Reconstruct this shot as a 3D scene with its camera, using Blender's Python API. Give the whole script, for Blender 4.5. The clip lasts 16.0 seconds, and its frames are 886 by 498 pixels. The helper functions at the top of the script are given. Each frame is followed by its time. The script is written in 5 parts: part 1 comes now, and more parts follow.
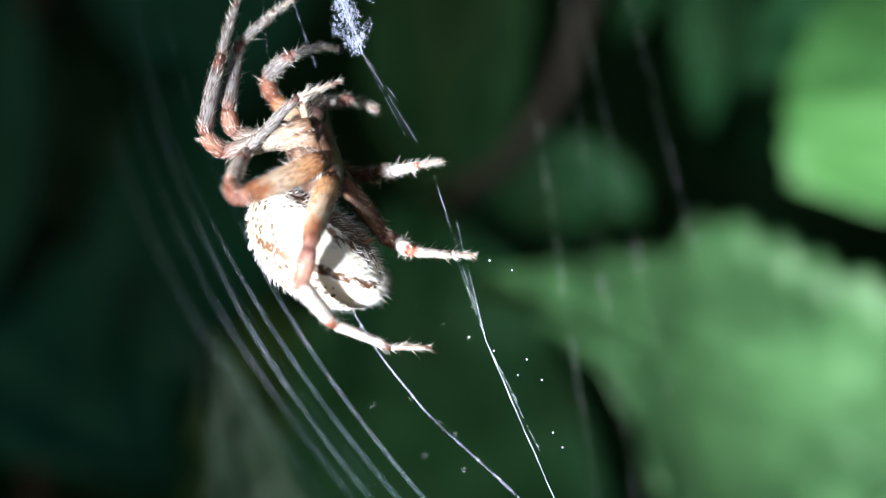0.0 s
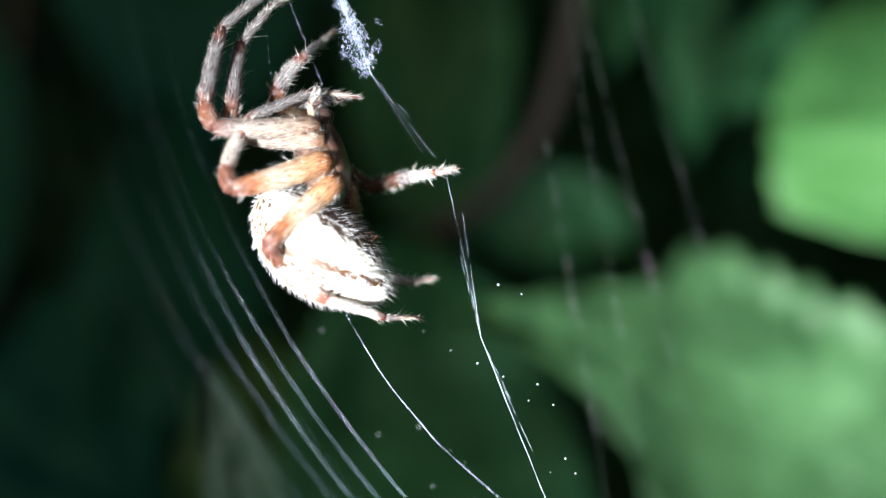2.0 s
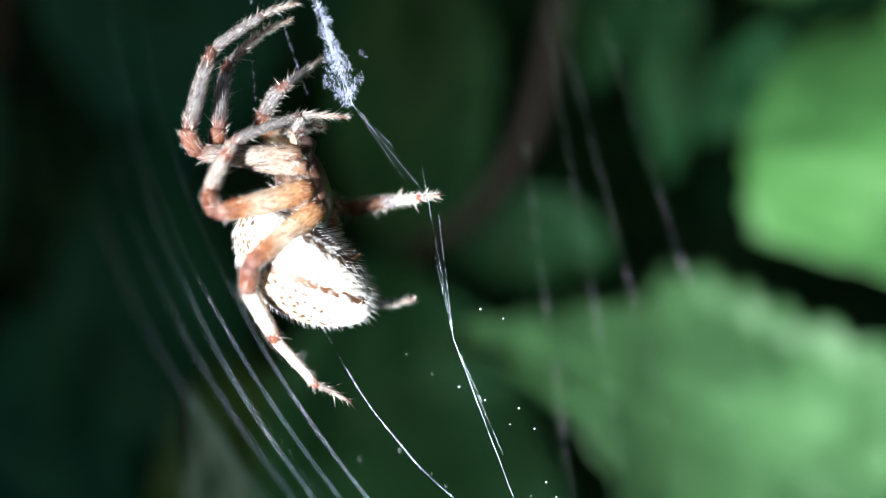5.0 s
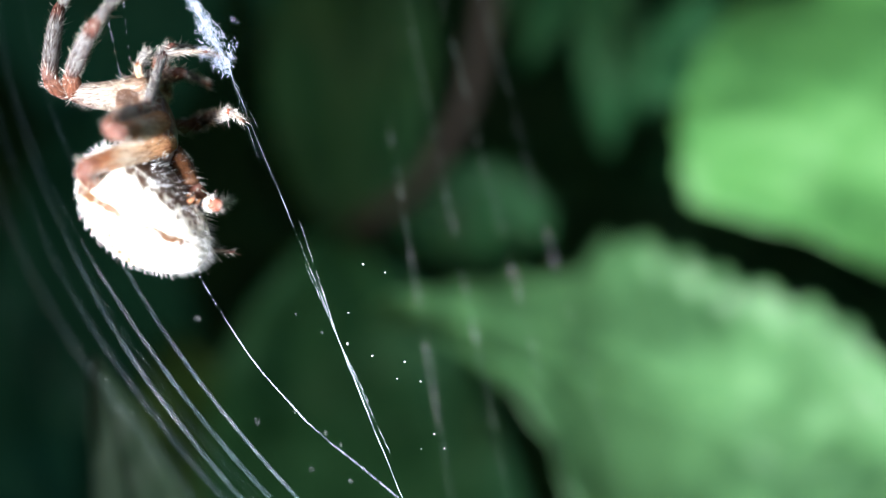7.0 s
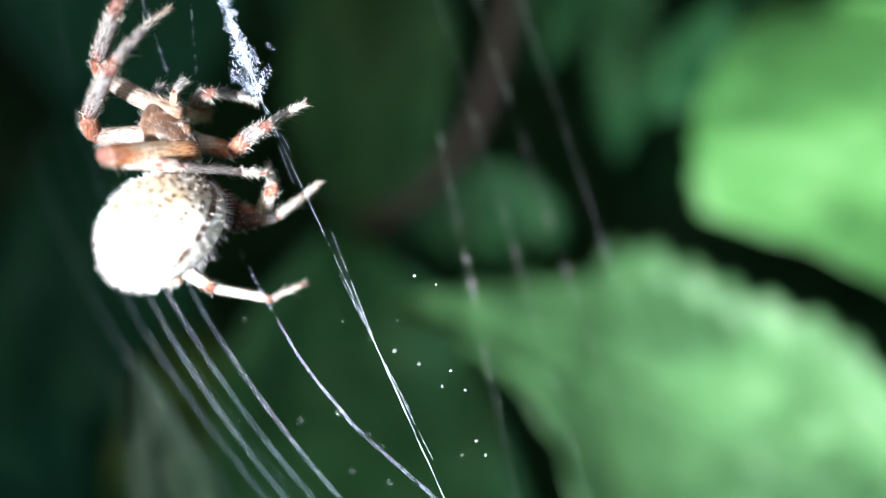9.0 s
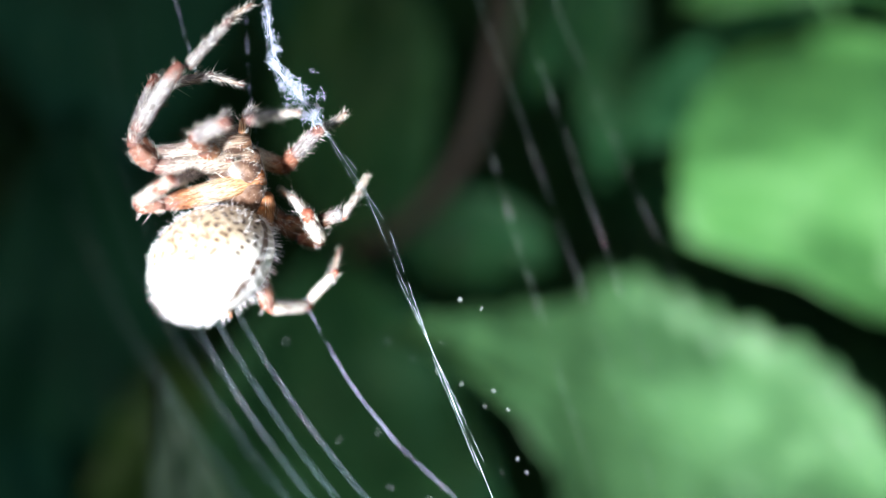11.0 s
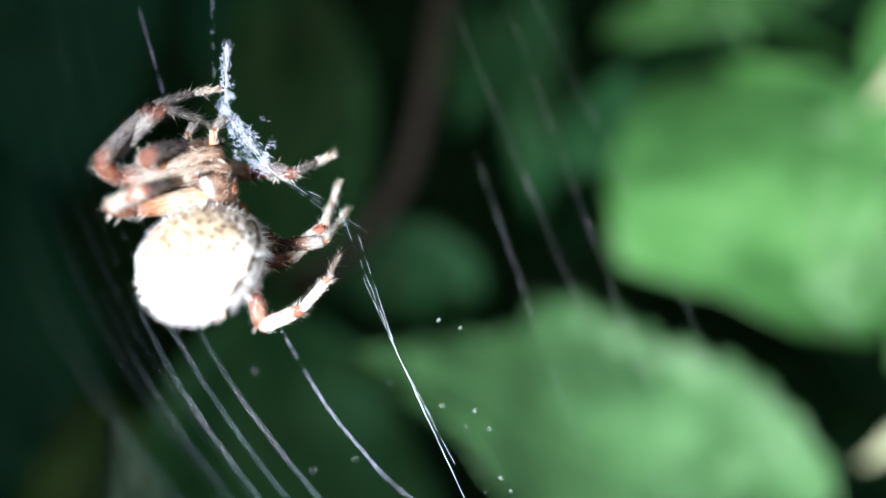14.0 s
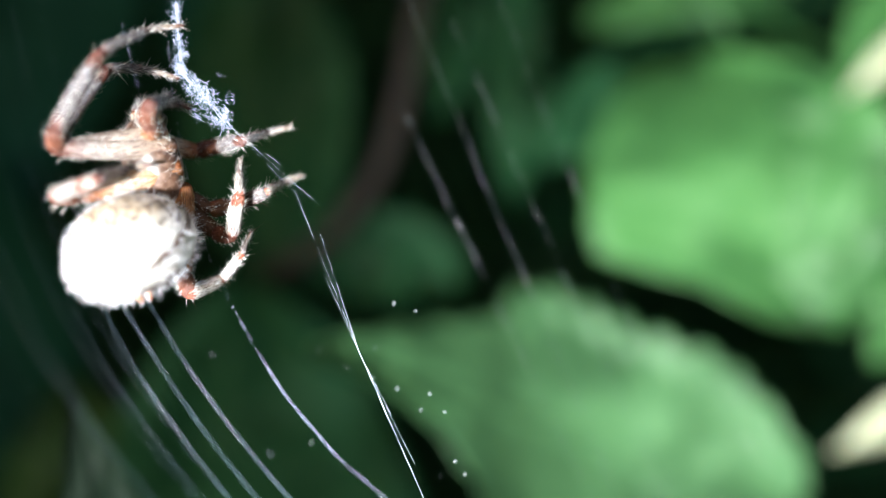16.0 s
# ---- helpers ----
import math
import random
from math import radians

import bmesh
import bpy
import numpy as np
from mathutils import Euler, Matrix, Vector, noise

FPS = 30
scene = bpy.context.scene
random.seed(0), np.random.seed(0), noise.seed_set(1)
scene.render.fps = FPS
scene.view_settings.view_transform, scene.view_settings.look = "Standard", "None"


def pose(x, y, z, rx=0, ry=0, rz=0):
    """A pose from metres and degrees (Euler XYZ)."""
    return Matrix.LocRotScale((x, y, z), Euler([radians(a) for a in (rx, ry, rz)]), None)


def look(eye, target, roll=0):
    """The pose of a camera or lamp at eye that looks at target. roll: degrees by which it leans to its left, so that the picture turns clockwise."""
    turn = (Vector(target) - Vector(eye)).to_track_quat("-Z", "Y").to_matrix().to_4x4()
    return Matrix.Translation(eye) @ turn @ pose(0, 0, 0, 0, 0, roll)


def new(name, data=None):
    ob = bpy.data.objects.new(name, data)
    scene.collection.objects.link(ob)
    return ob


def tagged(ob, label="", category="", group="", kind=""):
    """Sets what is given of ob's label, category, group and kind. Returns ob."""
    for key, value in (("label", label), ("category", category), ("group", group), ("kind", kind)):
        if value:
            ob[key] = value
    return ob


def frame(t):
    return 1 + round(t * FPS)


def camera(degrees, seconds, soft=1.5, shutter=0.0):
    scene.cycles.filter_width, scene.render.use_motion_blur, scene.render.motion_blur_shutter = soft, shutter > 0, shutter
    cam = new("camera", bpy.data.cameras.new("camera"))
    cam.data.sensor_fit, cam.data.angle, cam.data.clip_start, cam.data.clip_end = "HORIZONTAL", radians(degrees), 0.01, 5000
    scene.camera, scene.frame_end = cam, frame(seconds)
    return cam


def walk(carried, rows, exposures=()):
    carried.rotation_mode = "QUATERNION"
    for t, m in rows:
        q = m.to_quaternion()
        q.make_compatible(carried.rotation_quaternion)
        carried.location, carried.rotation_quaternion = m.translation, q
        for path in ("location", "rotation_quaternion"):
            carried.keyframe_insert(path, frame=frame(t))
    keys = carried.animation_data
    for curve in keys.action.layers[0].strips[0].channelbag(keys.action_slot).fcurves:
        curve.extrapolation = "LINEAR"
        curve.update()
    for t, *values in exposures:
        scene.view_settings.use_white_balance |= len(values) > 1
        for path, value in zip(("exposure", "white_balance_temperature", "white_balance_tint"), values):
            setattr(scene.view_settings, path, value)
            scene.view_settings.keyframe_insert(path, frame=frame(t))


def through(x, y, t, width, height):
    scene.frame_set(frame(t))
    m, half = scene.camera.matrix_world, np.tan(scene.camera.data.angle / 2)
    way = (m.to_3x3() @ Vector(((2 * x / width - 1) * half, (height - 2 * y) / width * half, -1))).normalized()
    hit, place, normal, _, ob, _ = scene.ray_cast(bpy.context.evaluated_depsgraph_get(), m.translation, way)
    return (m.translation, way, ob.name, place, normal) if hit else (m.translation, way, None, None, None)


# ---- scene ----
cam = camera(55.0, 16.0, soft=1.0)
cam.data.dof.use_dof = True
cam.data.dof.focus_distance = 0.0610
cam.data.dof.aperture_fstop = 8.6
walk(cam, [
    (0.0, pose(0.00300, 0.00227, 0.50170, 86.02, -0.84, 3.98)),
    (0.5, pose(0.00159, 0.00265, 0.50141, 87.21, -0.75, 3.31)),
    (1.0, pose(0.00121, 0.00287, 0.50093, 87.31, -0.16, 2.81)),
    (1.5, pose(0.00103, 0.00273, 0.50084, 87.99, -0.03, 2.56)),
    (2.0, pose(0.00119, 0.00256, 0.50092, 88.41, -0.02, 2.78)),
    (2.5, pose(0.00155, 0.00259, 0.50082, 88.61, -0.11, 2.37)),
    (3.0, pose(0.00098, 0.00250, 0.50147, 89.43, -0.43, 2.18)),
    (5.5, pose(0.00090, 0.00199, 0.50113, 89.72, -0.21, 0.59)),
    (6.0, pose(0.00363, 0.00209, 0.50017, 89.57, 0.11, -0.82)),
    (6.5, pose(0.00575, 0.00195, 0.49999, 89.42, 0.65, -0.93)),
    (7.0, pose(0.00687, 0.00210, 0.49913, 88.61, 1.37, -1.04)),
    (7.5, pose(0.00536, 0.00215, 0.49880, 89.10, 1.35, -0.93)),
    (8.0, pose(0.00511, 0.00147, 0.49907, 89.87, 1.75, -0.06)),
    (8.5, pose(0.00511, 0.00034, 0.50010, 89.45, 0.65, -0.46)),
    (9.0, pose(0.00290, -0.00025, 0.50072, 88.19, -0.79, -1.23)),
    (11.5, pose(-0.00338, -0.00325, 0.50075, 90.84, -1.19, -3.56)),
    (12.0, pose(-0.00222, -0.00290, 0.50079, 91.55, -1.73, -1.05)),
    (12.5, pose(-0.00068, -0.00127, 0.50064, 91.05, -1.34, -2.73)),
    (13.0, pose(-0.00401, -0.00021, 0.50116, 93.47, -0.12, -5.14)),
    (13.5, pose(-0.00512, -0.00183, 0.50030, 92.59, -0.37, -6.63)),
    (14.0, pose(-0.00753, -0.00246, 0.49955, 92.30, 0.56, -8.75)),
    (14.5, pose(-0.00668, -0.00293, 0.49871, 92.31, 0.56, -8.95)),
    (15.0, pose(-0.00595, -0.00325, 0.49840, 91.69, 0.42, -9.78)),
    (15.5, pose(-0.00463, -0.00274, 0.49809, 92.21, 0.49, -9.67)),
    (16.0, pose(-0.00512, -0.00274, 0.49900, 91.64, 0.22, -9.64)),
], [(0.0, 0.03), (5.5, 0.02), (7.5, 0.42), (9.0, 0.57), (11.5, 0.18), (12.5, 0.10), (14.0, 0.06), (15.0, 0.07), (16.0, 0.17)])

# ---- light: a hand torch below and beside the camera, and a faint evening sky ----
world = bpy.data.worlds.new("evening_sky")
scene.world = world
world.use_nodes = True
wn = world.node_tree
sky = wn.nodes.new("ShaderNodeTexSky")
sky.sky_type = "NISHITA"
sky.sun_disc = False
sky.sun_elevation = radians(12)
sky.sun_rotation = radians(200)
wn.links.new(sky.outputs[0], wn.nodes["Background"].inputs[0])
wn.nodes["Background"].inputs[1].default_value = 0.115

torch_data = bpy.data.lights.new("torch", "SPOT")
torch_data.energy = 18.8
torch_data.color = (0.92, 0.98, 1.0)
torch_data.spot_size = radians(47)
torch_data.spot_blend = 1.0
torch_data.shadow_soft_size = 0.011
torch = new("torch", torch_data)
torch.matrix_world = look((-0.090, -0.125, 0.452), (0.135, 0.19, 0.503))


# ---- small tools ----
ZERO = 0.5          # height of the web's middle above the ground


def mm(x, y, z):
    """A place given in millimetres from the first standpoint of the lens."""
    return Vector((x * 0.001, y * 0.001, z * 0.001 + ZERO))


def part(name, bm, material, parent=None, label="", smooth=True):
    """One mesh object out of a bmesh, under a thing or a part."""
    me = bpy.data.meshes.new(name)
    bm.to_mesh(me)
    bm.free()
    for m in material if isinstance(material, (list, tuple)) else [material]:
        me.materials.append(m)
    if smooth:
        me.polygons.foreach_set("use_smooth", [True] * len(me.polygons))
    ob = new(name, me)
    if parent is not None:
        ob.parent = parent
    if label:
        ob["label"] = label
    return ob


def quick_mesh(name, verts, faces, material, parent=None, label="", smooth=True, slots=None):
    me = bpy.data.meshes.new(name)
    me.from_pydata(verts, [], faces)
    for m in material if isinstance(material, (list, tuple)) else [material]:
        me.materials.append(m)
    if smooth:
        me.polygons.foreach_set("use_smooth", [True] * len(me.polygons))
    if slots is not None:
        me.polygons.foreach_set("material_index", slots)
    me.update()
    ob = new(name, me)
    if parent is not None:
        ob.parent = parent
    if label:
        ob["label"] = label
    return ob


def tube(points, radii, sides=8, verts=None, faces=None):
    """Rings round a line of points; appends to verts and faces."""
    verts = [] if verts is None else verts
    faces = [] if faces is None else faces
    pts = [Vector(p) for p in points]
    first = len(verts)
    side = None
    for i, p in enumerate(pts):
        ahead = (pts[min(i + 1, len(pts) - 1)] - pts[max(i - 1, 0)]).normalized()
        if side is None:
            side = ahead.orthogonal().normalized()
        side = (side - ahead * side.dot(ahead)).normalized()
        other = ahead.cross(side)
        r = radii[i] if isinstance(radii, (list, tuple)) else radii
        for k in range(sides):
            a = 2 * math.pi * k / sides
            verts.append(tuple(p + (side * math.cos(a) + other * math.sin(a)) * r))
    for i in range(len(pts) - 1):
        for k in range(sides):
            a, b = first + i * sides + k, first + i * sides + (k + 1) % sides
            faces.append((a, b, b + sides, a + sides))
    faces.append(tuple(first + k for k in reversed(range(sides))))
    last = first + (len(pts) - 1) * sides
    faces.append(tuple(last + k for k in range(sides)))
    return verts, faces


def curve_points(points, n):
    """A smooth line through the points (Catmull-Rom)."""
    pts = [Vector(p) for p in points]
    pts = [2 * pts[0] - pts[1]] + pts + [2 * pts[-1] - pts[-2]]
    out = []
    for i in range(1, len(pts) - 2):
        a, b, c, d = pts[i - 1:i + 3]
        for k in range(n):
            t = k / n
            out.append(0.5 * ((2 * b) + (c - a) * t + (2 * a - 5 * b + 4 * c - d) * t * t + (3 * b - a - 3 * c + d) * t ** 3))
    out.append(pts[-2])
    return out


# ---- materials ----
def nodes_of(name):
    m = bpy.data.materials.new(name)
    m.use_nodes = True
    return m, m.node_tree.nodes, m.node_tree.links, m.node_tree.nodes["Principled BSDF"]


def ramp(nodes, stops, mode="LINEAR"):
    r = nodes.new("ShaderNodeValToRGB")
    r.color_ramp.interpolation = mode
    while len(r.color_ramp.elements) < len(stops):
        r.color_ramp.elements.new(0.5)
    for e, (p, c) in zip(r.color_ramp.elements, stops):
        e.position, e.color = p, (*c, 1)
    return r


def noise_node(nodes, scale, detail=4.0, rough=0.6):
    n = nodes.new("ShaderNodeTexNoise")
    n.inputs["Scale"].default_value = scale
    n.inputs["Detail"].default_value = detail
    n.inputs["Roughness"].default_value = rough
    return n


def bump_node(nodes, links, height, bsdf, strength, distance):
    b = nodes.new("ShaderNodeBump")
    b.inputs["Strength"].default_value = strength
    b.inputs["Distance"].default_value = distance
    links.new(height, b.inputs["Height"])
    links.new(b.outputs[0], bsdf.inputs["Normal"])
    return b


def leaf_material(name, dark, light, vein, rough=0.5, through=0.25, gloss=0.35):
    """A leaf blade: mottled green, paler veins, some light let through."""
    m, n, l, b = nodes_of(name)
    co = n.new("ShaderNodeTexCoord")
    big = noise_node(n, 30.0)
    fine = noise_node(n, 420.0, 6.0)
    l.new(co.outputs["Object"], big.inputs["Vector"])
    l.new(co.outputs["Object"], fine.inputs["Vector"])
    mix = n.new("ShaderNodeMath")
    mix.operation = "MULTIPLY_ADD"
    mix.inputs[1].default_value = 0.35
    l.new(fine.outputs[0], mix.inputs[0])
    l.new(big.outputs[0], mix.inputs[2])
    tone = ramp(n, [(0.56, dark), (0.78, light)])
    l.new(mix.outputs[0], tone.inputs[0])
    # side veins: slanting stripes on both sides of the midrib
    sep = n.new("ShaderNodeSeparateXYZ")
    l.new(co.outputs["Object"], sep.inputs[0])
    ab = n.new("ShaderNodeMath")
    ab.operation = "ABSOLUTE"
    l.new(sep.outputs[1], ab.inputs[0])
    ma = n.new("ShaderNodeMath")
    ma.operation = "MULTIPLY_ADD"
    ma.inputs[1].default_value = -0.8
    l.new(ab.outputs[0], ma.inputs[0])
    l.new(sep.outputs[0], ma.inputs[2])
    sc = n.new("ShaderNodeMath")
    sc.operation = "MULTIPLY"
    sc.inputs[1].default_value = 95.0
    l.new(ma.outputs[0], sc.inputs[0])
    fr = n.new("ShaderNodeMath")
    fr.operation = "PINGPONG"
    fr.inputs[1].default_value = 0.5
    l.new(sc.outputs[0], fr.inputs[0])
    vr = ramp(n, [(0.0, (1, 1, 1)), (0.09, (0, 0, 0))])
    l.new(fr.outputs[0], vr.inputs[0])
    mixc = n.new("ShaderNodeMix")
    mixc.data_type = "RGBA"
    l.new(vr.outputs[0], mixc.inputs[0])
    l.new(tone.outputs[0], mixc.inputs[6])
    mixc.inputs[7].default_value = (*vein, 1)
    l.new(mixc.outputs[2], b.inputs["Base Color"])
    b.inputs["Roughness"].default_value = rough
    b.inputs["Specular IOR Level"].default_value = gloss
    bump_node(n, l, fine.outputs[0], b, 0.35, 0.0006)
    tr = n.new("ShaderNodeBsdfTranslucent")
    l.new(mixc.outputs[2], tr.inputs[0])
    ms = n.new("ShaderNodeMixShader")
    ms.inputs[0].default_value = through
    l.new(b.outputs[0], ms.inputs[1])
    l.new(tr.outputs[0], ms.inputs[2])
    l.new(ms.outputs[0], n["Material Output"].inputs[0])
    return m


LEAF_BRIGHT = leaf_material("leaf_bright", (0.023, 0.090, 0.023), (0.070, 0.216, 0.060), (0.076, 0.223, 0.065), 0.5, 0.22, 0.4)
LEAF_OLIVE = leaf_material("leaf_olive", (0.018, 0.065, 0.020), (0.042, 0.13, 0.036), (0.05, 0.14, 0.04), 0.55, 0.25, 0.3)
LEAF_GREY = leaf_material("leaf_greygreen", (0.029, 0.086, 0.033), (0.076, 0.192, 0.076), (0.082, 0.203, 0.083), 0.45, 0.08, 0.45)
# dimmer copy of the leaf green, with some shade put into it
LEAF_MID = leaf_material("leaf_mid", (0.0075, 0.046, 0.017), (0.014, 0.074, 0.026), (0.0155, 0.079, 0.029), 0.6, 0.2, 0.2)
LEAF_SHADE = leaf_material("leaf_shade", (0.016, 0.090, 0.045), (0.031, 0.146, 0.074), (0.033, 0.15, 0.076), 0.6, 0.15, 0.2)
# stands in the beam; its dimness is put into this very dark colour
LEAF_BLADE_SHADE = leaf_material("leaf_blade_shade", (0.0065, 0.017, 0.009), (0.012, 0.026, 0.0145), (0.013, 0.028, 0.0155), 0.6, 0.1, 0.2)
# near-black green: the hedge's deep shade is put into the base colour
LEAF_DEEP_SHADE = leaf_material("leaf_deep_shade", (0.0028, 0.019, 0.007), (0.0052, 0.030, 0.0112), (0.0064, 0.036, 0.0145), 0.65, 0.15, 0.10)
# teal darker than a living leaf: deep shade is mixed into the base colour
LEAF_TEAL_SHADE = leaf_material("leaf_teal_shade", (0.0038, 0.036, 0.025), (0.0068, 0.052, 0.036), (0.0074, 0.055, 0.038), 0.7, 0.1, 0.08)
LEAF_PALE = leaf_material("bud_pale", (0.66, 0.70, 0.48), (0.84, 0.86, 0.70), (0.84, 0.86, 0.7), 0.5, 0.3)


def bark_material():
    m, n, l, b = nodes_of("bark_brown")
    co = n.new("ShaderNodeTexCoord")
    a = noise_node(n, 160.0, 6.0)
    l.new(co.outputs["Object"], a.inputs["Vector"])
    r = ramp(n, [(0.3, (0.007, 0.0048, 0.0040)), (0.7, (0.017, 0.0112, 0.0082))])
    l.new(a.outputs[0], r.inputs[0])
    l.new(r.outputs[0], b.inputs["Base Color"])
    b.inputs["Roughness"].default_value = 0.85
    bump_node(n, l, a.outputs[0], b, 0.7, 0.001)
    return m


BARK = bark_material()


def soil_material():
    m, n, l, b = nodes_of("leaf_litter_soil")
    co = n.new("ShaderNodeTexCoord")
    a = noise_node(n, 30.0, 8.0)
    l.new(co.outputs["Object"], a.inputs["Vector"])
    r = ramp(n, [(0.3, (0.03, 0.022, 0.015)), (0.7, (0.09, 0.065, 0.04))])
    l.new(a.outputs[0], r.inputs[0])
    l.new(r.outputs[0], b.inputs["Base Color"])
    b.inputs["Roughness"].default_value = 0.95
    bump_node(n, l, a.outputs[0], b, 0.8, 0.02)
    return m


SOIL = soil_material()


def silk_material(name, colour, rough=0.25, gloss=0.6):
    m, n, l, b = nodes_of(name)
    b.inputs["Base Color"].default_value = (*colour, 1)
    b.inputs["Roughness"].default_value = rough
    b.inputs["Specular IOR Level"].default_value = gloss
    co = n.new("ShaderNodeTexCoord")
    a = noise_node(n, 900.0, 2.0)
    l.new(co.outputs["Object"], a.inputs["Vector"])
    r = ramp(n, [(0.35, tuple(c * 0.6 for c in colour)), (0.65, colour)])
    l.new(a.outputs[0], r.inputs[0])
    l.new(r.outputs[0], b.inputs["Base Color"])
    return m


SILK = silk_material("silk_white", (0.66, 0.82, 0.92))
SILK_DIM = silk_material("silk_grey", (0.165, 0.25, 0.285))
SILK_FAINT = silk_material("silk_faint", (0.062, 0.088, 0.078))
SILK_TUFT = silk_material("silk_bluish", (0.56, 0.63, 0.84))
GLUE = silk_material("glue_droplet", (0.42, 0.47, 0.5), 0.12, 0.9)


# ---- ground and the shrub behind the web ----
def ground_sheet():
    n, size = 40, 40.0
    verts, faces = [], []
    for j in range(n + 1):
        for i in range(n + 1):
            u, v = 2 * i / n - 1, 2 * j / n - 1
            x, y = size * u * abs(u) ** 2, size * v * abs(v) ** 2
            verts.append((x, y, 0.02 * noise.noise(Vector((x * 1.5, y * 1.5, 0)))))
    for j in range(n):
        for i in range(n):
            a = j * (n + 1) + i
            faces.append((a, a + 1, a + n + 2, a + n + 1))
    ob = quick_mesh("ground", verts, faces, SOIL)
    tagged(ob, "dark bare soil under the shrub, in shade", "ground", kind="structure")


ground_sheet()

shrub = new("shrub")
SHRUB_BASE = Vector((0.02, 0.30, 0.0))
shrub.location = SHRUB_BASE
tagged(shrub, "leafy green garden shrub with brown stems in shade", "shrub")


def on_shrub(ob, m):
    ob.parent = shrub
    ob.matrix_basis = Matrix.Translation(-SHRUB_BASE) @ m
    return ob


def leaf(base, tip, face, upper, lower, material, droop=0.0, cup=0.0, teeth=0, tooth=0.0, wave=0.0, bend=0.0, label="", stalk=None, name="leaf", quilt=0.3, arch=0.0, twist=0.0):
    """A leaf from base to tip (mm), its upper side towards face. upper and lower: half widths (mm) at even steps along the midrib."""
    base, tip = mm(*base), mm(*tip)
    x = (tip - base)
    length = x.length
    x.normalize()
    z = Vector(face)
    z = (z - x * z.dot(x)).normalized()
    y = z.cross(x)
    m = Matrix((x, y, z)).transposed().to_4x4()
    m.translation = base
    if y.z < 0:
        upper, lower = lower, upper
    nu, nv = 84, 22
    seed = random.random() * 50
    lean = math.tan(radians(twist)) * (1 if y.z >= 0 else -1)

    def height(u, s, w):
        curl = (droop * u * u + cup * s * s + bend * max(0.0, (u - 0.3) / 0.7) ** 1.5) * 0.001
        curl -= arch * max(0.0, 1 - u / 0.55) ** 2 * 0.001
        curl -= w * lean * min(1.0, max(0.0, (u - 0.28) / 0.35))
        swell = wave * 0.001 * (noise.noise(Vector((u * 4 + seed, s * 2, seed))) + 0.4 * noise.noise(Vector((u * 11 + seed, s * 5, seed + 7))))
        puff = quilt * 0.001 * abs(math.sin(math.pi * (u * length - 0.8 * abs(w)) * 95)) * (1 - 0.6 * s * s)
        return curl + swell + puff + 0.0006 * math.exp(-(w * 900) ** 2)

    verts, faces = [], []
    for side in (1, -1):            # upper and under skin
        for i in range(nu + 1):
            u = i / nu
            up = np.interp(u, np.linspace(0, 1, len(upper)), upper) * 0.001
            lo = np.interp(u, np.linspace(0, 1, len(lower)), lower) * 0.001
            if teeth:
                saw = 1 - tooth * (1 - abs(math.sin(math.pi * u * teeth)))
                up, lo = up * saw, lo * saw
            for j in range(nv + 1):
                s = 2 * j / nv - 1
                w = s * (up if s > 0 else lo)
                h = height(u, s, w)
                verts.append((u * length, w, h if side > 0 else h - 0.0005))
    block = (nu + 1) * (nv + 1)
    for k in (0, 1):
        for i in range(nu):
            for j in range(nv):
                a = k * block + i * (nv + 1) + j
                q = (a, a + nv + 1, a + nv + 2, a + 1)
                faces.append(q if k == 0 else q[::-1])
    for i in range(nu):
        for j in (0, nv):
            a = i * (nv + 1) + j
            q = (a, a + block, a + nv + 1 + block, a + nv + 1)
            faces.append(q if j == 0 else q[::-1])
    ob = quick_mesh(name, verts, faces, material, label=label)
    on_shrub(ob, m)
    rv, rf = tube([(u * length, 0, height(u, 0, 0) + 0.0002) for u in np.linspace(0.0, 0.97, 14)], [0.0011 * (1 - 0.8 * u) for u in np.linspace(0, 1, 14)], 6)
    quick_mesh("midrib", rv, rf, material, ob)
    if stalk is not None:
        end = m.inverted() @ mm(*stalk)
        pts = curve_points([(0.004, 0, 0.0), (-0.010, 0, -0.002), tuple(end * 0.6 + Vector((0, 0, -0.004))), tuple(end)], 5)
        pv, pf = tube(pts, 0.0011, 7)
        quick_mesh("petiole", pv, pf, material, ob)
    return ob


def stem(points, radii, label=""):
    pts = curve_points([mm(*p) - SHRUB_BASE for p in points], 8)
    rs = list(np.interp(np.linspace(0, 1, len(pts)), np.linspace(0, 1, len(radii)), radii) * 0.001)
    rs = [r * (1 + 0.12 * noise.noise(p * 90)) for r, p in zip(rs, pts)]
    v, f = tube(pts, rs, 14)
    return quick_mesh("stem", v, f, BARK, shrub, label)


stem([(0, 420, -500), (-10, 430, -250), (-20, 410, -30), (-20, 350, 2), (-16, 258, -1), (-9, 220, 1), (-1, 215, 5.5), (7.5, 215, 13.5), (16, 215, 27), (20.5, 215, 41), (24, 215, 58), (33, 220, 110), (60, 240, 240)],
     [5.5, 5, 4.4, 3.6, 3.1, 2.8, 2.6, 2.6, 2.6, 2.6, 2.7, 2.8, 2.8], "bent grey-brown woody stem")
stem([(20, 300, -500), (190, 260, -200), (200, 245, -20), (195, 240, 120), (170, 240, 240)], [6, 5, 4.5, 4, 3])
stem([(20, 300, -500), (-160, 330, -250), (-190, 340, 0), (-170, 340, 240)], [6, 5, 4.5, 3])

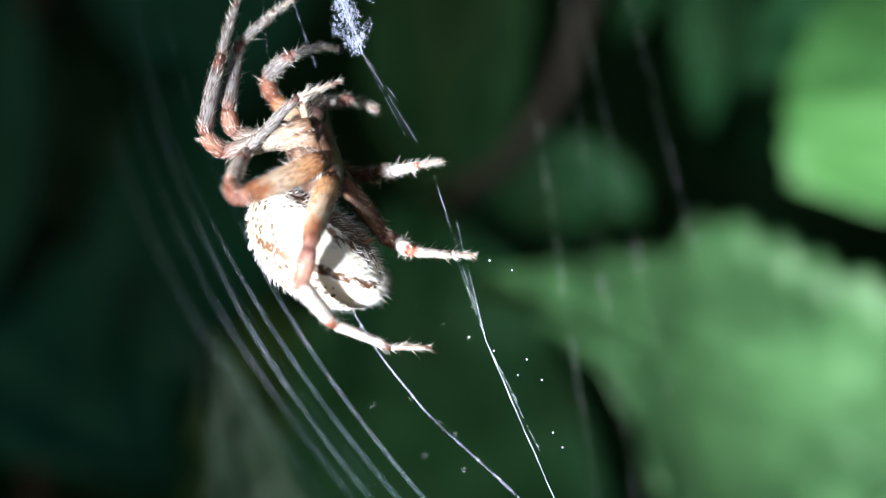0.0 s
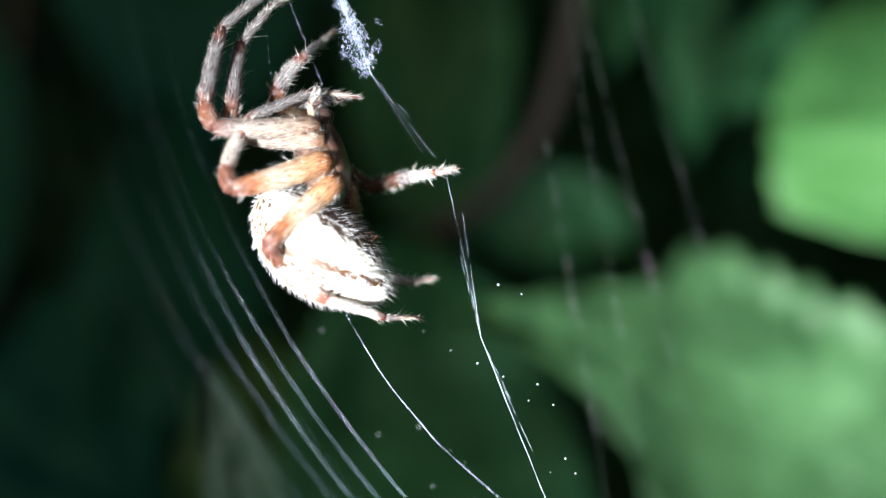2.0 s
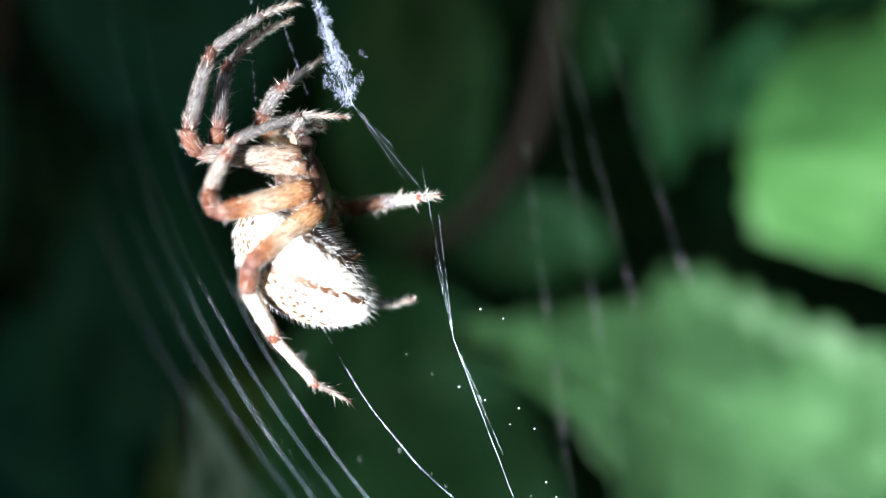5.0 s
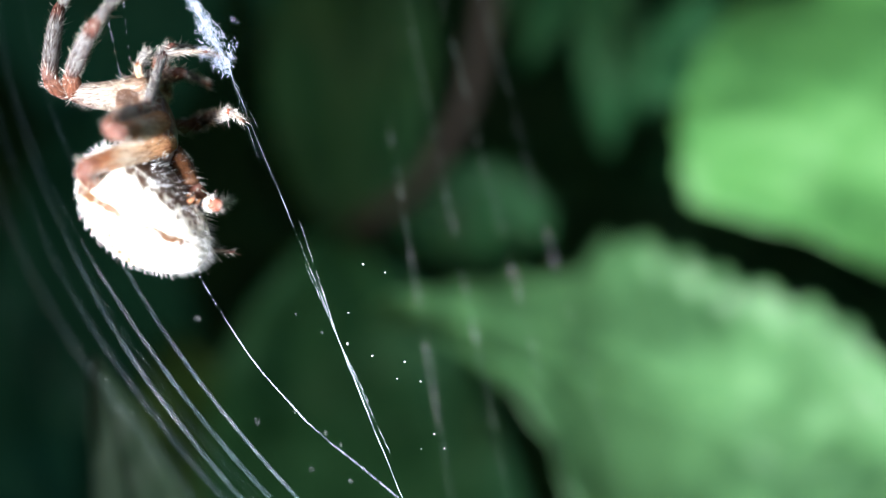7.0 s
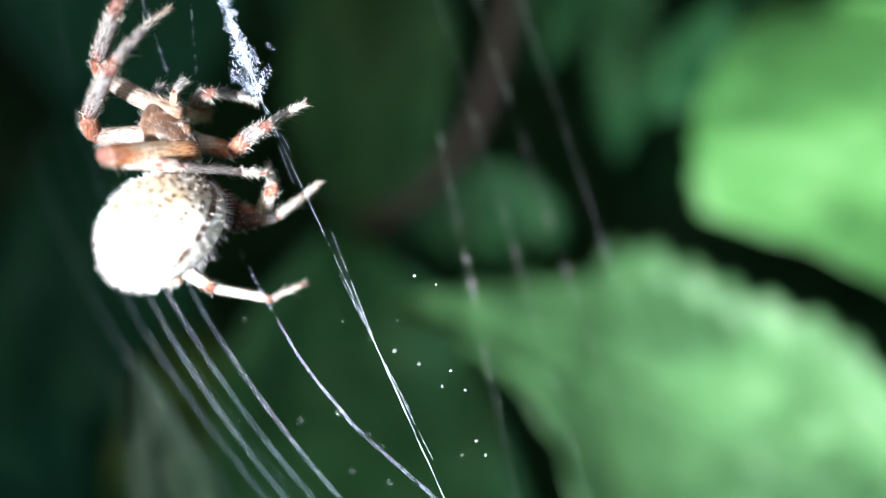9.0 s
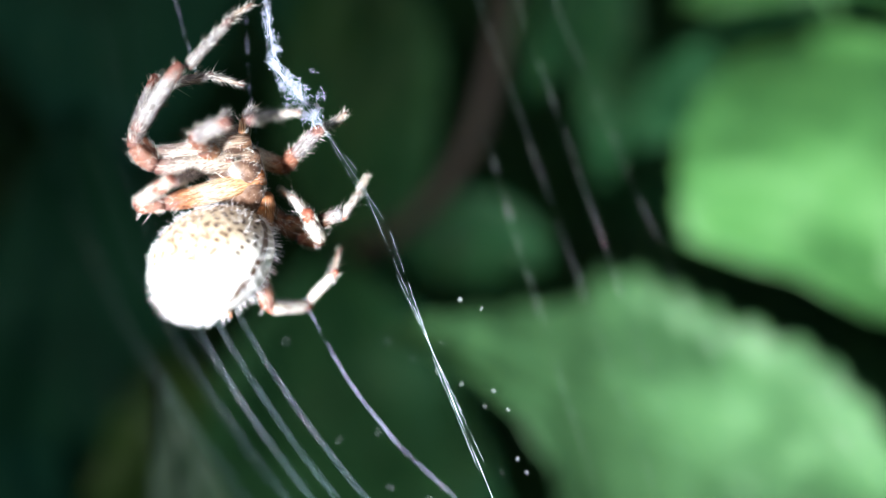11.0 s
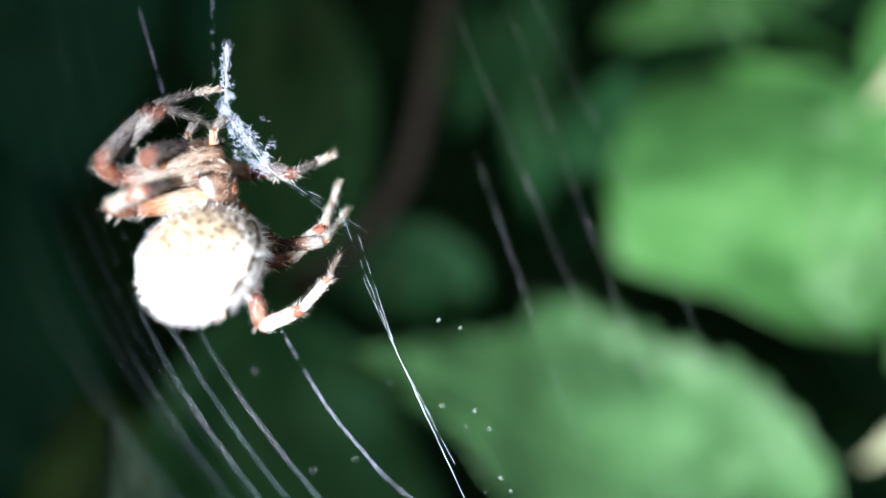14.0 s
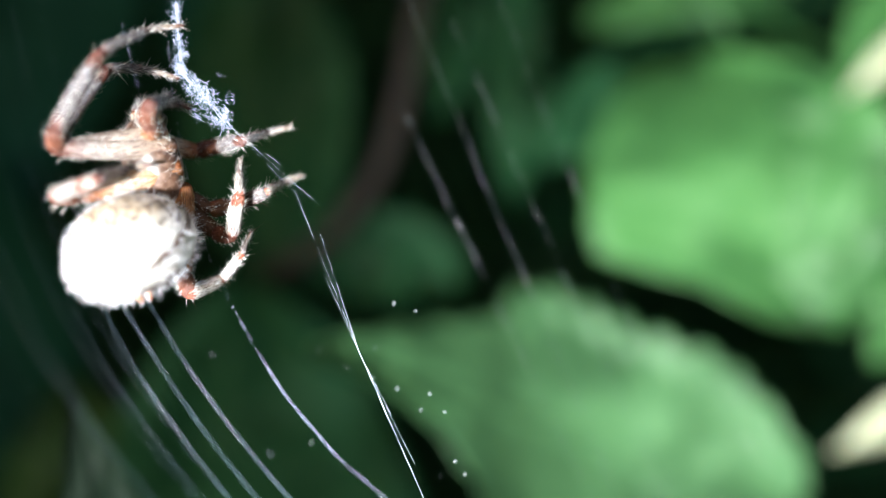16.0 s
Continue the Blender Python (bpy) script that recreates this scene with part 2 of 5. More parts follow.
# the broad leaf below the web
leaf((121.5, 207, -64), (-2.7, 209, -14.8), (0, -1, 0), (7.6, 17.7, 23.3, 27.8, 30.9, 32.3, 32.5, 32.5, 32.1, 33.4, 33.4, 33.2, 34.0, 31.0, 20.0, 17.0, 14.2, 11.4, 8.7, 5.8, 2.1),
     (5.5, 11.2, 17.5, 21.7, 25.1, 28.5, 30.5, 31.6, 32.6, 32.7, 31.8, 30.8, 26.8, 22.0, 14.0, 9.0, 5.5, 3.3, 1.9, 0.9, 0.5), LEAF_GREY,
     droop=0, cup=5, teeth=13, tooth=0.13, wave=6, bend=60, quilt=0.8, twist=46, label="broad grey-green toothed leaf", stalk=(190, 245, -90))
# the round bright leaf
leaf((106, 204, 65), (126.5, 196, -16), (-0.25, -1, 0.0), (0.6, 12.5, 19.2, 23.0, 26.3, 29.7, 30.5, 29.7, 28.3, 26.6, 21.9, 15.7, 0.5),
     (16.6, 29.9, 37.6, 42.6, 46.8, 48.6, 50.5, 51.5, 43, 30.5, 22.5, 15, 0.7), LEAF_BRIGHT,
     droop=4, cup=9, teeth=9, tooth=0.035, wave=5.0, quilt=0.8, arch=36, label="round bright yellow-green leaf", stalk=(196, 240, 60))
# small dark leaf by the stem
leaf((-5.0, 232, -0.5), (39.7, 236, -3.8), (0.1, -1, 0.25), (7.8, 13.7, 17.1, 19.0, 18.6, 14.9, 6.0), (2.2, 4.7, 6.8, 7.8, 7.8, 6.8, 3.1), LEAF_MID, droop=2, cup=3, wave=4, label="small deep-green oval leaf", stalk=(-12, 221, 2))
# leaves hanging in the shade above; most have that shade put into their colour
leaf((-15, 238, 84), (-13.4, 234, -0.6), (0, -1, 0.1), (9, 17, 22, 24, 24, 23, 21.9, 19.6, 14.1, 4.7), (9, 15, 18, 20, 21, 21, 20, 18, 12.5, 4.7), LEAF_MID, droop=4, cup=3, wave=5, label="deep-green leaf hanging in shade, its colour darkened", stalk=(30, 222, 100))
leaf((-29.7, 250, 92.4), (-20.7, 246, 47.0), (0, -1, 0.1), (6.6, 11.5, 14.0, 13.2, 9.1, 3.3), (9.9, 14.8, 16.5, 15.6, 11.5, 3.3), LEAF_TEAL_SHADE, droop=4, cup=3, wave=4, label="blue-green leaf hanging in shade, its colour darkened", stalk=(36, 222, 118))
leaf((63.6, 262, 93.7), (59.9, 258, 20.0), (0, -1, 0.1), (5.2, 8.3, 9.0, 9.0, 8.3, 6.2, 1.4), (5.2, 7.9, 9.0, 9.0, 7.9, 5.9, 1.4), LEAF_MID, droop=4, cup=4, wave=4, label="narrow deep-green leaf hanging in shade, its colour darkened", stalk=(190, 240, 110))
leaf((45.6, 268, 91.9), (36.7, 262, 45.1), (0, -1, 0.1), (4.4, 8.8, 10.2, 9.1, 6.7, 1.4), (4.4, 8.8, 10.2, 9.1, 6.7, 1.4), LEAF_MID, droop=4, cup=4, wave=4, label="small deep-green leaf hanging in shade, its colour darkened", stalk=(40, 224, 130))
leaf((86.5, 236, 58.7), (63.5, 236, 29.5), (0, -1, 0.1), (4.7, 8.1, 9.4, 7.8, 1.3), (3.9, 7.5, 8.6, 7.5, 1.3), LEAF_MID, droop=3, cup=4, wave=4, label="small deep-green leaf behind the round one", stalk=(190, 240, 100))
leaf((141.0, 224, 89.2), (73.3, 226, 66.7), (0, -1, 0.25), (6.0, 9.0, 11.2, 12.0, 10.5, 6.7, 1.2), (6.0, 9.0, 11.2, 10.5, 9.0, 6.0, 1.2), LEAF_OLIVE, droop=3, cup=4, wave=7, label="olive-green leaf", stalk=(194, 240, 110))
leaf((171.1, 206, 77.9), (133.7, 200, 40.7), (0, -1, 0.2), (4.0, 12.1, 16.2, 14.8, 9.4, 1.1), (2.7, 8.1, 9.4, 8.1, 5.4, 0.8), LEAF_BRIGHT, droop=3, cup=4, wave=4, label="pale green leaf catching the light", stalk=(194, 240, 80))
leaf((164.2, 200, 14.3), (140.2, 198, -24.3), (0, -1, 0.1), (1.3, 5.3, 7.9, 10.6, 9.2, 5.3, 1.1), (2.6, 5.3, 6.6, 7.9, 7.9, 5.3, 1.3), LEAF_BRIGHT, droop=2, cup=3, wave=3, label="bright green leaf", stalk=(198, 245, 20))
# leaves under the web
leaf((-18.7, 262, -124.2), (-21.8, 246, -0.8), (0, -1, 0.1), (33.7, 55.7, 55.7, 50.6, 45.5, 38.8, 27.0, 3.4), (33.7, 45.5, 45.5, 40.5, 37.1, 32.0, 20.2, 3.4), LEAF_SHADE, droop=4, cup=4, wave=8, label="broad mid-green leaf in shade", stalk=(20, 310, -190))
leaf((139.9, 218, -79.4), (83.3, 220, -56), (-0.1, -1, 0.5), (5.4, 12.3, 15.0, 12.3, 6.8, 0.8), (5.4, 12.3, 13.6, 10.9, 6.8, 0.8), LEAF_GREY, droop=2, cup=3, wave=4, label="grey-green leaf below the broad one", stalk=(190, 245, -120))
leaf((-59.7, 290, -147.5), (-74.9, 280, -31.3), (0, -1, 0.1), (17.0, 32.2, 36.0, 32.2, 20.8, 1.9), (17.0, 32.2, 36.0, 32.2, 20.8, 1.9), LEAF_OLIVE, droop=4, cup=5, wave=7, label="olive-green leaf in shade", stalk=(-20, 345, -230))
# leaves on the shaded side; part of the shade is put into their colours
leaf((-24, 104, -62), (-28.5, 93, -13), (0.1, -1, 0.1), (5, 8, 9.2, 8.8, 7.2, 5.2, 3.0, 0.4), (4, 5.5, 6, 5.5, 4.5, 3, 1.8, 0.4), LEAF_BLADE_SHADE, droop=1, cup=1, wave=1.5, quilt=0.1, label="pointed grey-green blade close behind the web, its colour darkened", stalk=(20, 290, -160))
leaf((-112, 318, 165), (-100, 306, 8), (0.1, -1, 0.2), (16, 40, 48, 46, 34, 16, 2), (16, 40, 48, 46, 34, 16, 2), LEAF_TEAL_SHADE, droop=4, cup=6, wave=6, label="large blue-green leaf hanging in deep shade, its colour darkened", stalk=(-176, 340, 190))
leaf((-118, 306, -112), (-106, 290, 46), (0.2, -1, 0.25), (14, 26, 32, 32, 28, 17, 2), (14, 30, 38, 38, 32, 18, 2), LEAF_TEAL_SHADE, droop=4, cup=6, wave=6, label="large blue-green leaf in deep shade, its colour darkened", stalk=(-186, 340, -120))
leaf((-215, 335, -40), (-100, 268, -100), (0.15, -0.75, 0.65), (14, 36, 40, 38, 30, 16, 2), (14, 36, 40, 38, 30, 16, 2), LEAF_TEAL_SHADE, droop=4, cup=6, wave=6, label="large blue-green leaf in deep shade, its colour darkened", stalk=(-186, 340, -80))
leaf((-215, 330, 90), (-205, 318, -70), (0.3, -1, 0.0), (14, 30, 34, 32, 24, 12, 2), (14, 30, 34, 32, 24, 12, 2), LEAF_TEAL_SHADE, droop=4, cup=6, wave=6, label="large blue-green leaf in deep shade, its colour darkened", stalk=(-180, 340, 100))

# two pale buds at the end of the shoot
leaf((157.5, 194, 62), (129.5, 190, 42), (-0.3, -1, 0.2), (3, 3.8, 4, 3, 0.8), (3, 3.8, 4, 3, 0.8), LEAF_PALE, cup=6, label="pale cream bud", stalk=(194, 240, 80), name="bud")
leaf((156, 196, -34), (125, 191, -46), (-0.2, -1, 0.3), (3, 4.5, 4.5, 3.2, 0.8), (3, 4, 4, 3, 0.8), LEAF_PALE, cup=6, label="pale cream bud", stalk=(196, 245, -20), name="bud")


def hedge():
    """The dark foliage further in: many small bent leaves, shade put into their colour."""
    rnd = random.Random(7)
    verts, faces = [], []
    for i in range(6500):
        if i < 2600:                # the near face of the hedge
            x = rnd.uniform(-0.75, 0.8)
            z = rnd.uniform(-0.48, 0.55)
            y = 0.40 + 0.35 * rnd.random() ** 0.7
        else:                       # the whole bowed hedge, in and out
            a = radians(rnd.uniform(-104, 104))
            z = rnd.uniform(-0.49, 1.5)
            d = rnd.gauss(1.0, 0.07) + (0.05 if z > 1.3 else 0)
            x, y = 1.0 * d * math.sin(a), 0.05 + 0.85 * d * math.cos(a)
        size = rnd.uniform(0.03, 0.06)
        turn = Euler((rnd.uniform(0.3, 2.2), rnd.uniform(-0.8, 0.8), rnd.uniform(-1.6, 1.6))).to_matrix()
        c = Vector((x, y, z + ZERO))
        k = len(verts)
        for u, w, h in ((0, 0, 0), (0.35, 0.27, 0.05), (0.35, -0.27, 0.05), (0.4, 0, -0.02), (0.75, 0.2, 0.02), (0.75, -0.2, 0.02), (0.75, 0, -0.05), (1, 0, -0.12)):
            verts.append(tuple(c + turn @ Vector((u, w, h)) * size))
        faces += [(k, k + 1, k + 3), (k, k + 3, k + 2), (k + 1, k + 4, k + 6, k + 3), (k + 3, k + 6, k + 5, k + 2), (k + 4, k + 7, k + 6), (k + 6, k + 7, k + 5)]
    ob = quick_mesh("foliage", verts, faces, LEAF_DEEP_SHADE)
    tagged(ob, "dense hedge foliage, deep shade put into its dark colour", "foliage", kind="stuff")
    # the inner dark of the hedge: an added bowed sheet coloured as deep shade
    verts, faces, n = [], [], 48
    for j in range(n + 1):
        for i in range(n + 1):
            a = radians(-100 + 200 * i / n)
            h = 1.9 * j / n
            p = Vector((1.0 * math.sin(a), 0.05 + 0.85 * math.cos(a), h))
            p *= 1 + 0.05 * noise.noise(p * 9)
            verts.append((p.x, p.y, h))
    for j in range(n):
        for i in range(n):
            a = j * (n + 1) + i
            faces.append((a, a + 1, a + n + 2, a + n + 1))
    back = quick_mesh("backdrop", verts, faces, LEAF_DEEP_SHADE)
    tagged(back, "dark green sheet behind the hedge leaves, coloured as shade", "hedge", kind="structure")


hedge()


# ---- the web ----
DROPLETS = [
    (-1.5, 68.6, -16.7),
    (-7.5, 72.1, -16.4),
    (-2.9, 70.2, -20.0),
    (-4.0, 69.7, -15.1),
    (1.5, 67.4, -19.2),
    (-1.3, 66.5, -8.5),
    (-3.4, 67.4, -7.2),
    (0.7, 65.5, -9.3),
    (-0.3, 68.1, -17.5),
    (0.9, 64.8, -6.9),
    (2.2, 63.2, -3.3),
    (3.8, 62.4, -3.9),
    (5.0, 63.2, -10.4),
    (4.4, 63.8, -11.7),
    (6.1, 62.9, -11.8),
    (6.0, 64.2, -17.0),
    (7.7, 63.0, -16.7),
    (7.0, 63.2, -15.7),
    (0.4, 68.3, -20.4),
    (2.6, 64.5, -10.1),
    (-12.4, 73.0, -7.9),
]
RADIUS = {"far": 0.026, "faint": 0.009, "mid": 0.026, "near": 0.0075, "anchor": 0.03, "veil": 0.0052}

web = new("orb_web")
web.location = mm(0, 65, 0)
tagged(web, "oblique orb web of white silk threads with sticky drops", "spider web")
WEB_AT = mm(0, 65, 0)


def thread(kind, points):
    pts = curve_points([mm(*p) - WEB_AT for p in points], 14)
    rnd = random.Random(len(points) * 7 + int(points[0][0] * 10))
    r = RADIUS[kind] * 0.001
    radii = [r * rnd.uniform(0.85, 1.12) for p in pts]
    if kind in ("far", "mid"):                # thickness varies in stretches: glints along the thread are put into its radius
        deep = 0.95 if kind == "mid" else 0.25
        radii = [q * max(0.12, 1 - deep + deep * (0.55 + 1.5 * noise.noise(p * 260 + Vector((r * 1e6, 0, 0))))) for q, p in zip(radii, pts)]
    if kind in ("far", "faint", "mid"):              # thinned upwards: the dimmer gleam of the upper spiral is put into the radius
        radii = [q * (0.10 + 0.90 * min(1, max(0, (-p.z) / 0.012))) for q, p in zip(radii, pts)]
    v, f = tube(pts, radii, 6)
    if kind == "mid":       # sticky beads along the thread
        for a, b in zip(pts[:-1], pts[1:]):
            for k in range(6):
                if rnd.random() < 0.25:
                    c = a.lerp(b, (k + rnd.random()) / 6)
                    bead(v, f, c, r * rnd.uniform(1.2, 2.2))
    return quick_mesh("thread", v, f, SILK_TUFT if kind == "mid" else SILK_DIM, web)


def bead(v, f, c, r):
    k = len(v)
    v += [tuple(c + Vector(d) * r) for d in ((1, 0, 0), (-1, 0, 0), (0, 1, 0), (0, -1, 0), (0, 0, 1.3), (0, 0, -1.3))]
    f += [(k, k + 2, k + 4), (k + 2, k + 1, k + 4), (k + 1, k + 3, k + 4), (k + 3, k, k + 4),
          (k + 2, k, k + 5), (k + 1, k + 2, k + 5), (k + 3, k + 1, k + 5), (k, k + 3, k + 5)]


SPIRAL_HEIGHTS = (44, 24, 16, 8, 0, -9, -18, -28)


def spiral(xs, ys):
    """One turn of the sticky spiral, through a place at each of the heights."""
    return list(zip(xs, ys, SPIRAL_HEIGHTS))


near_turn = spiral((-29.9, -26.9, -25.3, -22.7, -19, -13.7, -6.9, 2.1), (77, 74, 72.7, 71.5, 70.4, 69.3, 68.4, 67.5))
middle_turn = spiral((-32.2, -28.8, -26.9, -24.4, -20.9, -15.9, -9.8, -1.9), (74.4, 71.4, 70.5, 69.8, 69.4, 69.7, 70.3, 71.7))
far_turn = spiral((-34.2, -30.4, -28.7, -26.2, -22.9, -18.2, -12, -4.2), (83, 77.9, 75.4, 73.1, 71.8, 70.9, 70.5, 71))
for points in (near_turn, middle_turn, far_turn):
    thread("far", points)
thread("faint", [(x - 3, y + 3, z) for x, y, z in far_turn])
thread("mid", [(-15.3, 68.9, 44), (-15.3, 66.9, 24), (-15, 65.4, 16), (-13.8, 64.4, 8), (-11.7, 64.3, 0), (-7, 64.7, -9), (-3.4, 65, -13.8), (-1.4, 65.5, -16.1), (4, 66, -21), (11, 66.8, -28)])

# the spiral's further turns, one behind the other down the slanting web
VEIL = random.Random(17)
for turn in range(17):
    off = Vector((-3.5 - 2.5 * turn + VEIL.uniform(-0.8, 0.8), 6 + 3.0 * turn + VEIL.uniform(-1, 1), VEIL.uniform(-2, 2)))
    thread("veil", [tuple(Vector(p) + off) for p in far_turn])

# guys that hold the web to the stems, out beyond the view
for points in ([(-15.3, 68.9, 44), (-10, 110, 120), (50, 235, 215)], [(11, 66.8, -28), (60, 120, -80), (197, 247, -60)], [(2.1, 67.5, -28), (60, 160, -90), (196, 250, -90)],
               [(-32.2, 74.4, 44), (-90, 180, 130), (-183, 339, 120)], [(-30.2, 78, 44), (20, 150, 160), (58, 238, 232)], [(-4.2, 71, -28), (-80, 180, -80), (-184, 338, -60)]):
    thread("anchor", points)


def loose_thread(ways, name="thread", silk=SILK):
    """Fine beaded threads that start together at the origin; ways: (end, radius) in millimetres."""
    rnd = random.Random(len(ways) + 21)
    v, f = [], []
    for end, r in ways:
        end = Vector(end)
        pts = [(end * u + Vector((rnd.gauss(0, 0.012), rnd.gauss(0, 0.012), 0))) * 0.001 for u in np.linspace(0, 1, 30)]
        patch = [min(1.3, max(0.1, 0.7 + 1.8 * noise.noise(Vector((k * 0.31, r * 1e3, end.z))))) for k in range(len(pts))]
        core = 0.8 if silk is SILK_FAINT else 0.5
        tube(pts, [core * r * 0.001 * rnd.uniform(0.6, 1.3) * q for p, q in zip(pts, patch)], 5, v, f)
        if silk is SILK_FAINT:
            continue
        along = 0.0
        while along < end.length:        # sticky dots in close runs
            u = along / end.length * (len(pts) - 1)
            k = min(int(u), len(pts) - 2)
            size = r * 0.001 * patch[k] * rnd.uniform(0.8, 1.5)
            if patch[k] > 0.3 and rnd.random() < 0.85:
                bead(v, f, pts[k].lerp(pts[k + 1], u - k), size)
            along += rnd.uniform(3.2, 5.6) * r if patch[k] > 0.75 else rnd.uniform(6, 16) * r
    ob = quick_mesh(name, v, f, silk)
    return ob


lower_thread = tagged(loose_thread([((0, 0, -24), 0.036), ((0.3, 0.3, -5), 0.018), ((0.4, 0, -9), 0.012)], "radius_thread"), "bright beaded silk radius thread of the web", "silk thread")
upper_thread = tagged(loose_thread([((0, 0, 12.5), 0.011), ((0.55, 0.1, 9), 0.011), ((-0.25, 0.2, 6), 0.012), ((0.25, 0.2, 4), 0.018)], "radius_thread"), "beaded silk threads pulled by the spider", "silk thread")
link_thread = tagged(loose_thread([((0, 0, 8.5), 0.009), ((0.5, 0.1, 7), 0.006), ((-0.35, 0.1, 4.5), 0.008)], "link_thread"), "fine silk threads below the tuft", "silk thread")

drag_thread = tagged(loose_thread([((0, 0, -5.5), 0.014), ((0, 0, 3), 0.02)], "drag_line", SILK_TUFT), "pale silk line behind the legs of the spider", "silk thread")

# added line: its swing at 12 s stands in for a thread's brief glint
glint_thread = tagged(loose_thread([((0, 0, -9), 0.018)], "glint_thread"), "silk line along the radius thread, swung out once as a glint", "silk thread")

DROP_RND = random.Random(3)
for p in DROPLETS:
    bm = bmesh.new()
    bmesh.ops.create_icosphere(bm, subdivisions=2, radius=0.000075 * DROP_RND.uniform(0.45, 1.2))
    for v in bm.verts:
        v.co *= 1 + 0.2 * noise.noise(v.co * 9000 + Vector(p))
    d = part("droplet", bm, GLUE, web)
    d.location = mm(*p) - WEB_AT

near_threads = []
for r, top in ((0.013, 9), (0.011, 14), (0.010, 15), (0.009, 15)):
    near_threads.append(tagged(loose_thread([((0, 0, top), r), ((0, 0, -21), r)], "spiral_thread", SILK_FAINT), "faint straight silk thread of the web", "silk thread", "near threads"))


def silk_fibres(seed, count, height, width):
    """Fine crinkled fibres in clumps along z (mm), as wide at each level as width tells."""
    rnd = random.Random(seed)
    verts, faces = [], []
    clumps = []
    for i in range(count // 10):
        u = rnd.random()
        wide = width(u) * (0.55 + 0.9 * abs(noise.noise(Vector((u * 11, seed, 0)))))
        lean = 0.6 * width(u) * noise.noise(Vector((u * 6, seed + 5.2, 0)))
        clumps.append((Vector((rnd.gauss(lean, wide), rnd.gauss(0, wide), u * height)), rnd.uniform(0.05, 0.16)))
    for i in range(count):
        c, spread = rnd.choice(clumps)
        c = c + Vector((rnd.gauss(0, spread), rnd.gauss(0, spread), rnd.gauss(0, 2.0 * spread)))
        d = Vector((rnd.gauss(0, 0.6), rnd.gauss(0, 0.6), rnd.gauss(0, 1.2))).normalized()
        n = rnd.uniform(0.15, 0.5)
        pts = [c]
        for k in range(4):
            d = (d + Vector((rnd.gauss(0, 0.8), rnd.gauss(0, 0.8), rnd.gauss(0, 0.8)))).normalized()
            pts.append(pts[-1] + d * n * 0.25)
        tube([p * 0.001 for p in pts], rnd.uniform(0.003, 0.012) * 0.001, 4, verts, faces)
    for k in range(3):
        a = Vector((rnd.gauss(0, 0.1), rnd.gauss(0, 0.1), -0.3))
        b = Vector((rnd.gauss(0, 0.06), rnd.gauss(0, 0.06), height * rnd.uniform(0.9, 1.04)))
        pts = [(a.lerp(b, q) + Vector((rnd.gauss(0, 0.07), rnd.gauss(0, 0.07), 0))) * 0.001 for q in np.linspace(0, 1, 9)]
        tube(pts, 0.000018, 4, verts, faces)
    return verts, faces


# the dense white silk at the hub: a knot below, and a ribbon that hinges on its upper end
tuft = quick_mesh("silk_tuft", *silk_fibres(11, 1000, 5.2, lambda u: 0.12 + 0.68 * math.sin(math.pi * min(1.0, u + 0.1)) ** 0.8), SILK_TUFT)
tagged(tuft, "dense fuzzy knot of white silk on the web", "silk")
ribbon = quick_mesh("ribbon", *silk_fibres(4, 520, 4.9, lambda u: 0.07 + 0.30 * (1 - u) ** 1.2), SILK_TUFT, tuft)
ribbon.location = (0, 0, 0.005)


# ---- the spider ----
def banded(name, stops, rough=0.27):
    """A leg joint's skin: bands along the joint, mottled, finely hairy."""
    m, n, l, b = nodes_of(name)
    co = n.new("ShaderNodeTexCoord")
    sep = n.new("ShaderNodeSeparateXYZ")
    l.new(co.outputs["Generated"], sep.inputs[0])
    a = noise_node(n, 2600.0, 5.0, 0.7)
    along = n.new("ShaderNodeMapping")
    along.inputs["Scale"].default_value = (1.0, 0.16, 1.0)
    l.new(co.outputs["Object"], along.inputs["Vector"])
    l.new(along.outputs[0], a.inputs["Vector"])
    ad = n.new("ShaderNodeMath")
    ad.operation = "MULTIPLY_ADD"
    ad.inputs[1].default_value = 0.45
    l.new(a.outputs[0], ad.inputs[0])
    l.new(sep.outputs[1], ad.inputs[2])
    su = n.new("ShaderNodeMath")
    su.operation = "SUBTRACT"
    su.inputs[1].default_value = 0.22
    l.new(ad.outputs[0], su.inputs[0])
    r = ramp(n, stops)
    l.new(su.outputs[0], r.inputs[0])
    worn = noise_node(n, 9000.0, 4.0, 0.75)
    l.new(along.outputs[0], worn.inputs["Vector"])
    dusk = ramp(n, [(0.36, (0.25, 0.18, 0.16)), (0.56, (1.0, 1.0, 1.0))])
    l.new(worn.outputs[0], dusk.inputs[0])
    mul = n.new("ShaderNodeMix")
    mul.data_type, mul.blend_type = "RGBA", "MULTIPLY"
    mul.inputs[0].default_value = 1.0
    l.new(r.outputs[0], mul.inputs[6])
    l.new(dusk.outputs[0], mul.inputs[7])
    l.new(mul.outputs[2], b.inputs["Base Color"])
    b.inputs["Roughness"].default_value = rough
    b.inputs["Subsurface Weight"].default_value = 0.25
    b.inputs["Subsurface Radius"].default_value = (0.0006, 0.0003, 0.00015)
    bump_node(n, l, worn.outputs[0], b, 0.9, 0.00012)
    return m


ORANGE, RUST, PALE, DARK = (0.33, 0.118, 0.045), (0.15, 0.064, 0.053), (0.20, 0.185, 0.195), (0.045, 0.020, 0.014)
FEMUR = banded("leg_femur", [(0.0, ORANGE), (0.3, (0.42, 0.235, 0.13)), (0.55, (0.52, 0.42, 0.33)), (0.74, (0.37, 0.155, 0.075)), (0.95, RUST)])
